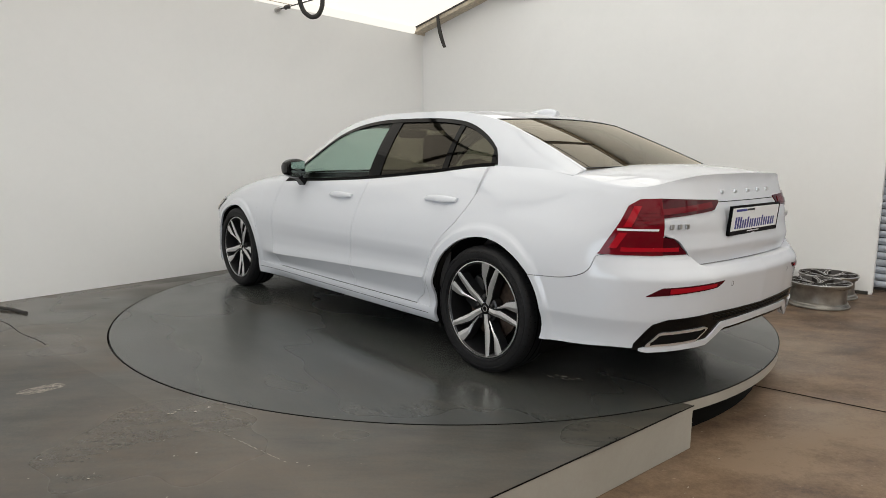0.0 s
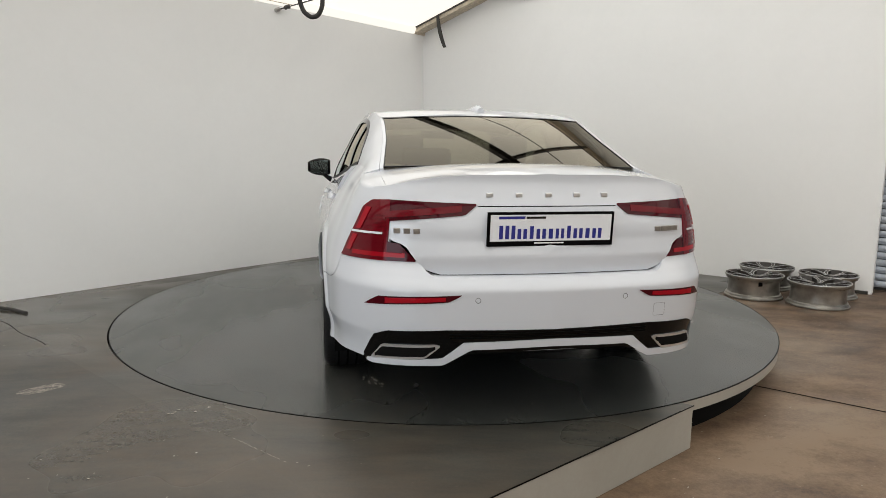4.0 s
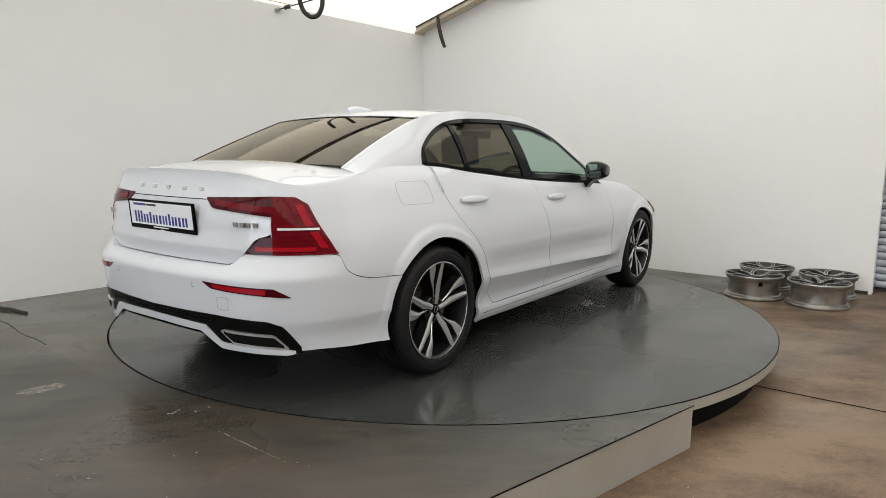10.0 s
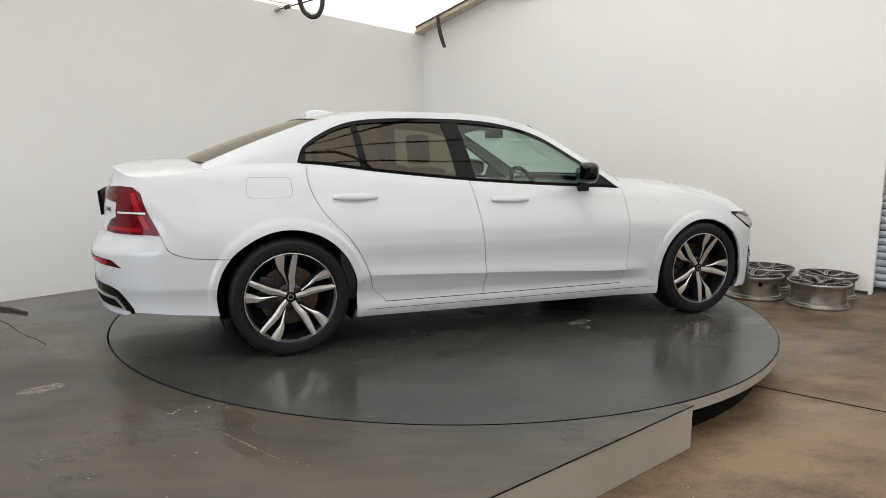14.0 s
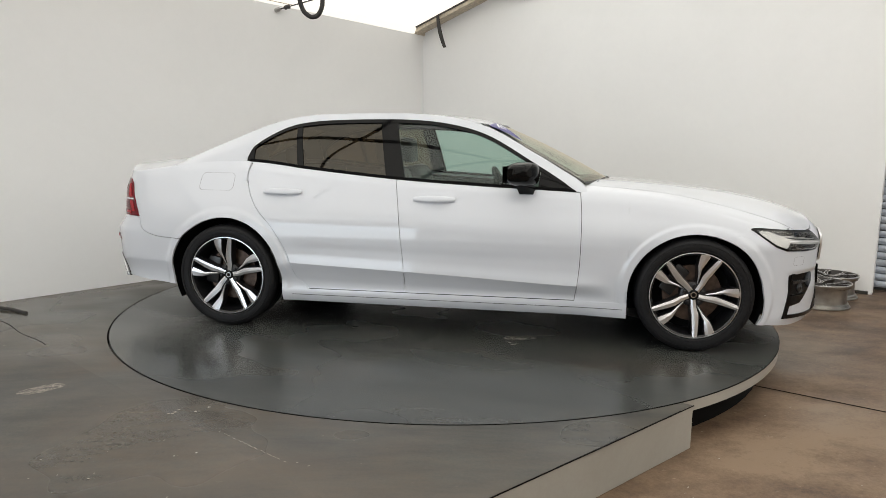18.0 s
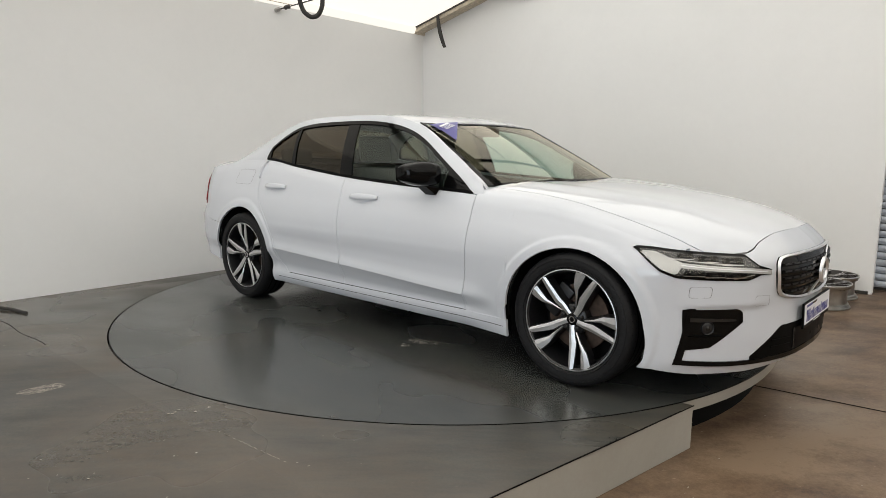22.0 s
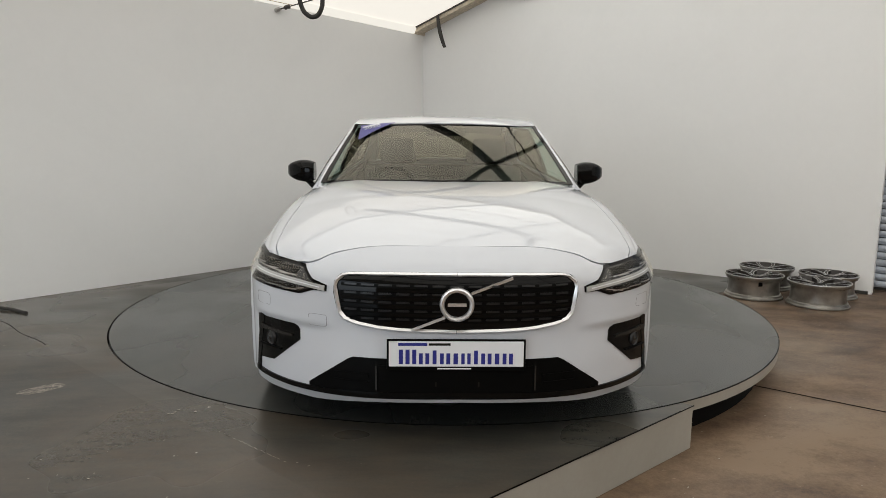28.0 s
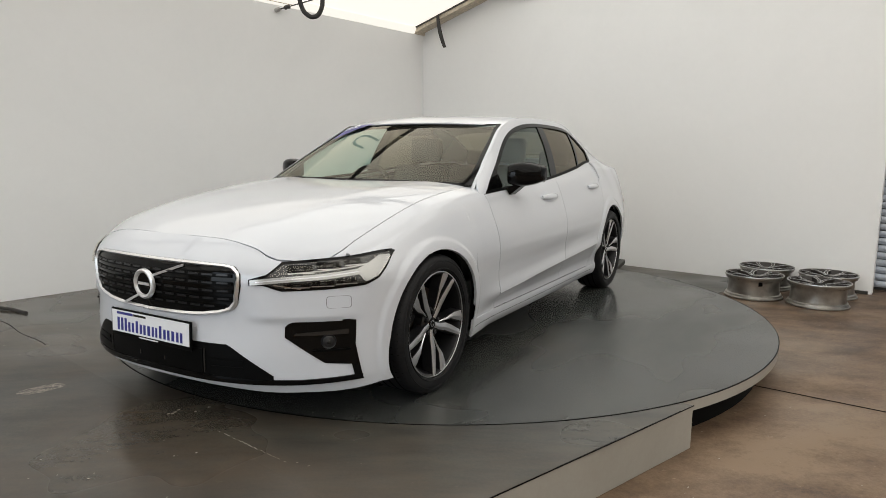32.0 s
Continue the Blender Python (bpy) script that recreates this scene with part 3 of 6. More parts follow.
def shell(s, z, off=0.0):
    """The body's outer skin: s metres round from the nose's middle along the left side, at height z; off: outwards."""
    x, y = plan(s)
    zt = top_z(x)
    k = 1.0
    if z < 0.6:
        far = min(max((abs(x) - 0.78 - 0.14 * (x < 0)) / 0.2, 0), 1)
        c = knee(x)
        tuck = flat_y(z) if x > 0 else low_y(z)
        zz = 0.268 + (z - 0.268) * 0.136 / (c - 0.268) if z < c else 0.404 + (z - c) * 0.196 / (0.6 - c)
        out = door_y(zz if z > 0.268 else z) * (1 - far) + tuck * far
        k += out / 0.918 * (1.0 if abs(x) < 1.1 else max(0.15, 1 - (x - 1.1) * 2.6) if x > 0 else max(0.5, 1 + (x + 1.1) * 1.2))
    else:
        v = min((z - 0.6) / (zt - 0.6), 1.15)
        k -= (1 - top_y(x)) * (upper(v) if v <= 1 else v)
    if x > 1.1:
        x += ((x - 1.1) / 1.2) ** 1.4 * nose_x(z)
    elif x < -1.5:
        x -= ((-1.5 - x) / 0.9) ** 1.2 * tail_x(z)
    p = Vector((x, (y + swell(plan(s)[0])) * k, z))
    if off:
        e = 0.01
        a, b = plan(max(s - e, 0)), plan(min(s + e, S_END))
        n = Vector((a[1] - b[1], b[0] - a[0], 0)).normalized()
        p -= n * off
    return p


_tab = [(x, s) for s in np.linspace(0, S_END, 700) for x in [shell(s, top_z(plan(s)[0]))]]
_xs = np.array([p.x for p, _ in _tab])[::-1]
_ys = np.array([p.y for p, _ in _tab])[::-1]
_zs = np.array([p.z for p, _ in _tab])[::-1]
_ss = np.array([plan(s)[0] for s in np.linspace(0, S_END, 700)])[::-1]
_sv = np.linspace(0, S_END, 700)[::-1]


def at_x(x):
    """The place round the body whose plan lies at x."""
    return float(np.interp(x, _ss, _sv))


def nose_s(y):
    return float(np.interp(y, [plan(s)[1] for s in NS], NS))


def tail_s(y):
    return float(np.interp(y, [plan(s)[1] for s in TS], TS))


NS = [float(s) for s in np.linspace(0, at_x(1.0), 160)]
TS = [float(s) for s in np.linspace(S_END, at_x(-1.2), 160)]


def edge(x):
    return float(np.interp(x, _xs, _ys)), float(np.interp(x, _xs, _zs))


mid_z = curve([(2.25, 0.74), (2.186, 0.775), (2.1, 0.810), (2.0, 0.840), (1.85, 0.877), (1.7, 0.905), (1.4, 0.940), (1.1, 0.960), (0.9, 0.968), (0.6, 0.972), (-1.6, 1.065), (-1.85, 1.081), (-2.0, 1.080), (-2.15, 1.071), (-2.25, 1.059), (-2.345, 1.043), (-2.45, 1.04)])
_front = np.polyfit([2.25, 2.186, 2.1, 2.0, 1.85, 1.7, 1.4, 1.1, 0.9, 0.6], [0.74, 0.775, 0.810, 0.840, 0.877, 0.904, 0.940, 0.960, 0.968, 0.972], 4)


def deck_top(x, y):
    """Bonnet and boot: the skin's top at a place in plan."""
    ye, ze = edge(x)
    k = min(abs(y) / max(ye, 0.05), 1)
    return Vector((x, y, ze + ((float(np.polyval(_front, x)) if x > 0.6 else mid_z(x)) - ze) * ((1 - k ** (3 + 2.4 * min(max((1.5 - x) / 0.5, 0), 1))) ** 0.75 if x > 0 else 1 - k ** 2.6)))


rail = curve([(1.0, (0.785, 0.845)), (0.80, (0.752, 0.950)), (0.5, (0.690, 1.125)), (0.18, (0.622, 1.295)), (0.0, (0.605, 1.342)), (-0.43, (0.598, 1.372)), (-0.8, (0.594, 1.368)),
              (-1.1, (0.585, 1.338)), (-1.224, (0.58, 1.308)), (-1.5, (0.592, 1.205)), (-1.85, (0.64, 1.055)), (-2.0, (0.66, 0.985))])
crown = curve([(1.02, 0.952), (0.99, 0.968), (0.80, 1.069), (0.5, 1.219), (0.27, 1.323), (0.1, 1.364), (-0.15, 1.388), (-0.45, 1.397), (-0.8, 1.392), (-1.1, 1.370), (-1.25, 1.338), (-1.5, 1.258), (-1.8, 1.143), (-2.0, 1.060)])


def cabin_top(x, y):
    yr, zr = rail(x)
    k = min(abs(y) / yr, 1.05)
    return Vector((x, y, zr + (crown(x) - zr) * (1 - k ** 2.3)))


def cabin_side(x, z, off=0.0):
    """The side of the cabin from the waist to the roof rail."""
    ye, ze = edge(x)
    yr, zr = rail(x)
    v = (z - ze) / max(zr - ze, 0.02)
    n = Vector((0, zr - ze, ye - yr)).normalized()
    return Vector((x, ye + (yr - ye) * v + 0.022 * min(1, max(zr - ze, 0) / 0.2) * math.sin(math.pi * min(max(v, 0), 1)), z)) + n * off


# ---- panels ----
def sheet(bm, fn, us, vs, flip=False):
    g = [[bm.verts.new(fn(u, v)) for v in vs] for u in us]
    for i in range(len(us) - 1):
        for j in range(len(vs) - 1):
            q = (g[i][j], g[i + 1][j], g[i + 1][j + 1], g[i][j + 1])
            try:
                bm.faces.new(q[::-1] if flip else q)
            except ValueError:
                pass
    return g


def span(a, b, n):
    return [a + (b - a) * i / n for i in range(n + 1)]


def finish(bm, centre, depth=0.014):
    """Weld, drop slivers, turn the faces outwards and fold the rim in for a thick edge."""
    bmesh.ops.remove_doubles(bm, verts=bm.verts, dist=2e-4)
    bmesh.ops.dissolve_degenerate(bm, edges=bm.edges, dist=1e-4)
    bmesh.ops.recalc_face_normals(bm, faces=bm.faces)
    bm.normal_update()
    c = Vector(centre)
    if sum((f.calc_center_median() - c).dot(f.normal) * f.calc_area() for f in bm.faces) < 0:
        bmesh.ops.reverse_faces(bm, faces=bm.faces)
        bm.normal_update()
    if depth:
        rim = [e for e in bm.edges if e.is_boundary]
        nor = {v: v.normal.copy() for e in rim for v in e.verts}
        r = bmesh.ops.extrude_edge_only(bm, edges=rim)
        new_v = [g for g in r["geom"] if isinstance(g, bmesh.types.BMVert)]
        olds = list(nor)
        kd = {tuple(round(c_, 5) for c_ in v.co): nor[v] for v in olds}
        for v in new_v:
            v.co -= kd.get(tuple(round(c_, 5) for c_ in v.co), Vector((0, 0, 1))) * depth
    return bm


def mirror(bm):
    for v in bm.verts:
        v.co.y = -v.co.y
    bmesh.ops.reverse_faces(bm, faces=bm.faces)
    return bm


def strip(fn, cols, lo, hi, n=6, both=False):
    """A patch of skin whose columns run from lo(a) to hi(a)."""
    bm = bmesh.new()
    for side in ((1, -1) if both else (1,)):
        def g(a, w, k=side):
            p = fn(a, lo(a) + (hi(a) - lo(a)) * w)
            return Vector((p.x, p.y * k, p.z))
        sheet(bm, g, cols, span(0, 1, n))
    return bm


def slanted(fn, aft, fore, lo, hi, n=20, m=12, cols=None, bend=None):
    """A patch between two edges aft(z), fore(z) and two lines lo(x), hi(x)."""
    bm = bmesh.new()

    def g(u, w):
        x, z = 0.0, 0.6
        for _ in range(7):
            x = aft(z) + (fore(z) - aft(z)) * u
            z = lo(x) + (hi(x) - lo(x)) * w
            if bend:
                b = bend(x)
                z = lo(x) + (b - lo(x)) * w / 0.25 if w < 0.25 else b + (hi(x) - b) * (w - 0.25) / 0.75
        return fn(x, z)
    sheet(bm, g, cols or span(0, 1, n), span(0, 1, m))
    return bm


def side(x, z, off=0.0):
    """The skin by x and z, with the raised lips round the wheel arches."""
    return flared(shell(at_x(x), z, off), z)


def flared(p, z):
    x = p.x
    for xc, r in ((WHEEL_X, ARCH_F), (-WHEEL_X, ARCH_R)):
        d = math.hypot(x - xc, (z - ARCH_Z) * (r / ARCH_H if xc > 0 else 1.0)) - r
        if d < 0.075:
            u = min(max((d - 0.040) / 0.024, 0), 1)
            p.y += 0.010 * (1 - u * u * (3 - 2 * u))
    return p


CENTRE = (0, 0, 0.6)
CAR = empty("saloon_car", "white four-door saloon car with black trim on a turntable", "car")


def pair(name, make, mat, parent=None, label="", depth=0.014, smooth=50):
    """The same part on the left and mirrored on the right."""
    made = []
    for k in (1, -1):
        bm = make()
        finish(bm, CENTRE, depth)
        if k < 0:
            mirror(bm)
        made.append(obj(name, bm, mat, parent or CAR, label, smooth))
    return made


def arch(xc, r):
    def f(x):
        d = r * r - (x - xc) ** 2
        return ARCH_Z + math.sqrt(d) * (ARCH_H / ARCH_F if xc > 0 else 1.0) if d > 0 else None
    return f


SILL = 0.268
arch_f, arch_r = arch(WHEEL_X, ARCH_F), arch(-WHEEL_X, ARCH_R)
door_fore = curve([(0.2, 0.755), (0.30, 0.768), (0.5, 0.787), (0.75, 0.790), (0.92, 0.778), (1.0, 0.77)])
door_mid = curve([(0.2, -0.266), (0.36, -0.262), (0.5, -0.272), (0.75, -0.300), (0.97, -0.335), (1.1, -0.35)])
door_aft = curve([(0.2, -0.87), (0.28, -0.90), (0.34, -0.965), (0.42, -0.99), (0.55, -1.045), (0.66, -1.12), (0.77, -1.225), (0.88, -1.29), (0.98, -1.315), (1.1, -1.31)])
G = 0.0017
tops = lambda x: edge(x)[1]
side_top = lambda x: top_z(plan(at_x(x))[0])


def arch_cols(x0, x1, xc, r, n=26):
    """Columns that crowd towards the ends of a wheel arch."""
    c = [x0]
    c += [x for x in span(x0, xc - r, 26)[1:]] if x0 < xc - r else []
    c += [xc - r + 1e-4] + [xc - r * math.cos(math.pi * (i + 0.35) / (n + 0.7)) for i in range(n + 1)] + [xc + r - 1e-4]
    c += [x for x in span(xc + r, x1, 14)]
    return sorted(x for x in set(c) if x0 <= x <= x1)


bonnet_y = curve([(0.8, 0.712), (1.0, 0.716), (1.2, 0.722), (1.5, 0.732), (1.75, 0.742), (1.9, 0.742), (1.97, 0.73), (2.05, 0.68), (2.2, 0.54)])
bumper_line = curve([(1.7, 0.672), (1.78, 0.68), (1.9, 0.70), (2.0, 0.72)])


def fender():
    bm = bmesh.new()
    x1 = 1.966
    cols = arch_cols(0.74, x1, WHEEL_X, ARCH_F)

    def lo(x):
        a = arch_f(x)
        if a is None:
            return 0.19 if x < WHEEL_X else bumper_line(x)
        return max(a, bumper_line(x)) if x > WHEEL_X and x > 1.55 else a

    def fn(x, w):
        z0, z1 = lo(x), side_top(x)
        z = z0 + (z1 - z0) * w
        xx = x
        if x < 0.9:
            xx = door_fore(z) + G + (x - 0.74) / 0.16 * (0.9 - door_fore(z) - G)
        return side(xx, z)
    sheet(bm, fn, cols, span(0, 1, 40))
    # over the shoulder to the bonnet's edge
    corner = 1.93
    while corner < 2.05 and side(corner, side_top(corner)).y > bonnet_y(side(corner, side_top(corner)).x) + G + 0.002:
        corner += 0.002
    c2 = [x for x in cols if x < corner] + span(max(x1, cols[-1]) + 0.004, corner, 6) if corner > x1 + 0.006 else cols

    def fn2(x, w):
        p = fn(x, 1.0) if x <= x1 else side(x, side_top(x))
        if w == 0:
            return p
        y = p.y + (min(bonnet_y(p.x) + G, p.y - 0.001) - p.y) * w
        return deck_top(p.x, y)
    sheet(bm, fn2, c2, span(0, 1, 6))
    return bm


def front_door():
    return slanted(side, lambda z: door_mid(z) + G, lambda z: door_fore(z) - G, lambda x: SILL, lambda x: side_top(x) - 0.004, 24, 56, bend=knee)


def rear_door():
    return slanted(side, lambda z: door_aft(z) + G, lambda z: door_mid(z) - G, lambda x: SILL, lambda x: side_top(x) - 0.004, 24, 56, bend=knee)


tail_line = curve([(-1.65, 0.562), (-1.80, 0.565), (-1.95, 0.585), (-2.03, 0.63), (-2.08, 0.69), (-2.2, 0.70)])
boot_y = curve([(-1.75, 0.665), (-1.85, 0.645), (-1.95, 0.645), (-2.1, 0.648), (-2.3, 0.648)])


def quarter():
    bm = bmesh.new()
    x0 = -2.293
    cols = arch_cols(x0, -0.88, -WHEEL_X, ARCH_R, 30)

    def lo(x):
        a = arch_r(x)
        if a is None:
            return SILL - 0.08 if x > -WHEEL_X else tail_line(x)
        return max(a, tail_line(x)) if x < -1.70 else a

    def fn(x, w):
        z0, z1 = lo(x), side_top(x)
        return side(x, z0 + (z1 - z0) * w)
    split = door_aft(side_top(-1.315)) - G
    cols = sorted([x for x in cols if x < split - 0.004] + [split])
    sheet(bm, fn, cols, span(0, 1, 28))
    # between the arch and the door's curved edge
    a0 = math.acos((split + WHEEL_X) / ARCH_R)
    top = side_top(split)

    def web(t, w):
        a = a0 * (1 - min(t / 0.8, 1))
        px, pz = ARCH_R * math.cos(a) - WHEEL_X, ARCH_Z + ARCH_R * math.sin(a)
        if t > 0.8:
            pz += (SILL - 0.08 - pz) * (t - 0.8) / 0.2
        qz = top + (SILL - 0.08 - top) * t
        qx = door_aft(qz) - G if t > 0 else split
        return side(px + (qx - px) * w, pz + (qz - pz) * w)
    sheet(bm, web, span(0, 1, 40), span(0, 1, 28))
    c2 = [x for x in cols if x <= -1.80]

    def fn2(x, w):
        p = fn(x, 1.0)
        if w == 0:
            return p
        y = p.y + (min(boot_y(x) + G, p.y - 0.002) - p.y) * w
        return deck_top(p.x, y)
    sheet(bm, fn2, c2, span(0, 1, 5))
    return bm


def build_shell():
    pair("front_wing", fender, PAINT)
    fd = pair("front_door", front_door, PAINT, smooth=17)
    rd = pair("rear_door", rear_door, PAINT, smooth=17)
    qp = pair("rear_quarter", quarter, PAINT)
    # sills between the arches
    sill_x = span(-1.062, 1.063, 30)
    pair("sill", lambda: strip(lambda x, z: side(x, z, 0.004), sill_x, lambda x: 0.184 - 0.010 * (x + 1.06) / 2.12, lambda x: SILL - 0.003, 6), PAINT)
    # flat near-black line that paints the shade in the sill's groove
    pair("sill_groove_shade", lambda: strip(lambda x, z: side(x, z, 0.0048), span(-1.0, 1.04, 24), lambda x: 0.2255, lambda x: 0.2285, 1), GAP, depth=0)
    # bonnet
    bm = bmesh.new()
    back = lambda y: 0.985 - 0.175 * (abs(y) / 0.74) ** 2
    fy, fx = [], []
    for s in NS:
        p = shell(s, top_z(plan(s)[0]))
        fy.append(p.y)
        fx.append(p.x)
    front = lambda y: float(np.interp(abs(y), fy, fx)) - 0.0022

    def bonnet(w, u):
        x = 1.5
        for _ in range(6):
            y = w * (bonnet_y(x) - G)
            x = back(y) + (front(y) - back(y)) * u
        p = deck_top(x, y)
        ridge = 0.004 * math.exp(-((abs(y) - 0.50 + 0.06 * (x - 1.0)) / 0.07) ** 2) * min(1, max(0, (2.2 - x) / 0.4))
        return p + Vector((0, 0, ridge))
    sheet(bm, bonnet, span(-1, 1, 48), span(0, 1, 40))
    finish(bm, CENTRE)
    part("bonnet", bm, PAINT, CAR, smooth=50)
    # front bumper with the nose up to the bonnet
    chin = curve([(0, 0.192), (0.3, 0.182), (0.6, 0.158), (0.8, 0.158), (1.03, 0.172), (1.3, 0.175)])
    S1 = at_x(1.74)

    def nose(u, w):
        s = abs(u)
        x = plan(s)[0]
        zt = top_z(x) if x > 1.962 else bumper_line(x) - 0.004
        a = arch_f(x)
        z0 = chin(s)
        z = z0 + (zt - z0) * w
        ends = min(1, max(0, (s - 0.47) / 0.10)) * min(1, max(0, (0.95 - s) / 0.10))
        ledge = float(np.interp(z, [0.450, 0.474, 0.482, 0.58], [0.0, 0.011, 0.011, 0.0])) * ends
        p = flared(shell(s, z, ledge), z)
        if x < 1.88:
            k = (1.88 - x) / 0.14
            fore = WHEEL_X + ARCH_F * math.sqrt(max(1 - ((p.z - ARCH_Z) / ARCH_H) ** 2, 0)) + 0.16 * max(0.36 - p.z, 0)
            xx = 1.88 + (fore - 1.88) * k
            p = side(xx, p.z)
        return Vector((p.x, p.y if u >= 0 else -p.y, p.z))
    cols = span(-S1, S1, 190)
    sheet(bm := bmesh.new(), nose, cols, span(0, 1, 56))
    finish(bm, CENTRE)
    part("front_bumper", bm, PAINT, CAR, smooth=50)
    # rear bumper
    boot_foot = curve([(0, 0.636), (0.44, 0.637), (0.50, 0.655), (0.535, 0.692), (0.56, 0.695), (0.9, 0.695)])
    hem = curve([(4.4, 0.250), (4.85, 0.268), (5.05, 0.280), (5.2, 0.278), (5.46, 0.286), (5.573, 0.332), (5.9, 0.335)])
    S2 = at_x(-1.74)

    def tail(u, w):
        s = S_END - abs(u)
        x, y = plan(s)
        zt = boot_foot(y)
        if x > -2.2:
            zt = tail_line(x) - 0.0035
        z0 = hem(s)
        shelf, w = max(w - 1, 0) * 10, min(w, 1)
        p = flared(shell(s, z0 + (zt - z0) * w), z0 + (zt - z0) * w)
        if x > -1.90:
            k = (x + 1.90) / 0.16
            aft = -WHEEL_X - math.sqrt(max(ARCH_R ** 2 - (p.z - ARCH_Z) ** 2, 0))
            p = side(-1.90 + (aft + 1.90) * k, p.z)
        p += Vector((0.05, 0, 0.003)) * shelf * min(1, max(0, (0.60 - p.y) / 0.12))
        return Vector((p.x, p.y if u >= 0 else -p.y, p.z))
    w2 = S_END - S2
    sheet(bm := bmesh.new(), tail, span(-w2, w2, 200), span(0, 1, 46) + [1.1])
    finish(bm, CENTRE)
    part("rear_bumper", bm, PAINT, CAR, smooth=50)
    # boot lid: the rear face and the top in one pressing
    bm = bmesh.new()
    yl = curve([(0.642, 0.443), (0.66, 0.499), (0.69, 0.536), (0.72, 0.561), (0.764, 0.606), (0.78, 0.650), (1.1, 0.652)])

    def boot_face(w, u):
        z0, z1 = 0.643, 0
        s0 = tail_s(abs(w) * 0.648)
        z1 = top_z(plan(s0)[0])
        z = z0 + (z1 - z0) * u
        p = shell(tail_s(abs(w) * yl(z)), z)
        if z < 0.78:
            p.x += tail_x(z) - float(np.interp(z, [0.643, 0.708, 0.716, 0.78], [0.002, 0.0125, 0.0125, 0.0]))
        return Vector((p.x, p.y if w >= 0 else -p.y, p.z))
    sheet(bm, boot_face, span(-1, 1, 48), span(0, 1, 44))
    ty, tx = [], []
    for s in TS:
        p = shell(s, top_z(plan(s)[0]))
        ty.append(p.y)
        tx.append(p.x)
    lip = lambda y: float(np.interp(abs(y), ty, tx))
    base = lambda y: -1.90 + 0.12 * (abs(y) / 0.62) ** 2

    def boot_top(w, u):
        y = w * 0.6485
        x = base(y) + (lip(y) - base(y)) * u
        return deck_top(x, y)
    sheet(bm, boot_top, span(-1, 1, 48), span(0, 1, 14))
    finish(bm, CENTRE)
    part("boot_lid", bm, PAINT, CAR, smooth=40)
    # near-black sheet that stands for the shade seen through the gaps, with the wheel wells
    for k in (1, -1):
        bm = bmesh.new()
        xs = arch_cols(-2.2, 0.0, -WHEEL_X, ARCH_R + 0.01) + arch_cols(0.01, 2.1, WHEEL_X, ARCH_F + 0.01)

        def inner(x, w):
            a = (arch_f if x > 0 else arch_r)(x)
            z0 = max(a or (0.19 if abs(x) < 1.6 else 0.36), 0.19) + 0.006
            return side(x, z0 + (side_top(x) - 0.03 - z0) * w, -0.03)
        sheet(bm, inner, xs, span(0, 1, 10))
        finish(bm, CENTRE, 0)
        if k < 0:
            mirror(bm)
        part("gap_backing", bm, GAP, CAR)
        for xc, r in ((WHEEL_X, ARCH_F + 0.012), (-WHEEL_X, ARCH_R + 0.012)):
            bm = bmesh.new()
            lathe(bm, [(r, 0.845 if xc > 0 else 0.855), (r, 0.55), (0.05, 0.55)], 40, "y", pose(xc, 0, ARCH_Z), (-0.45, math.pi + 0.45))
            if k < 0:
                mirror(bm)
            part("wheel_arch_liner", bm, GAP, CAR)
    bm = bmesh.new()
    box(bm, -1.8, 2.05, -0.62, 0.62, 0.18, 0.24)
    box(bm, -1.02, 1.02, -0.78, 0.78, 0.180, 0.235)
    part("underbody", bm, GAP, CAR, smooth=False)
    # added near-black boxes that keep the hollow body dark inside
    for x0, x1, y1, z1 in ((1.0, 2.0, 0.6, 0.68), (-2.2, -1.35, 0.58, 0.88)):
        bm = bmesh.new()
        box(bm, x0, x1, -y1, y1, 0.25, z1)
        part("body_filler", bm, GAP, CAR, smooth=False)
    return fd, rd, qp


drop = curve([(0.76, 0.082), (0.70, 0.064), (0.5, 0.056), (0.18, 0.050), (-0.43, 0.042), (-1.0, 0.050), (-1.1, 0.06), (-1.2, 0.082), (-1.28, 0.108), (-1.335, 0.14), (-1.365, 0.21)])
DLO_F, DLO_R = 0.755, -1.358


def dlo_top(x):
    return max(rail(x)[1] - drop(x), edge(x)[1] + 0.001)


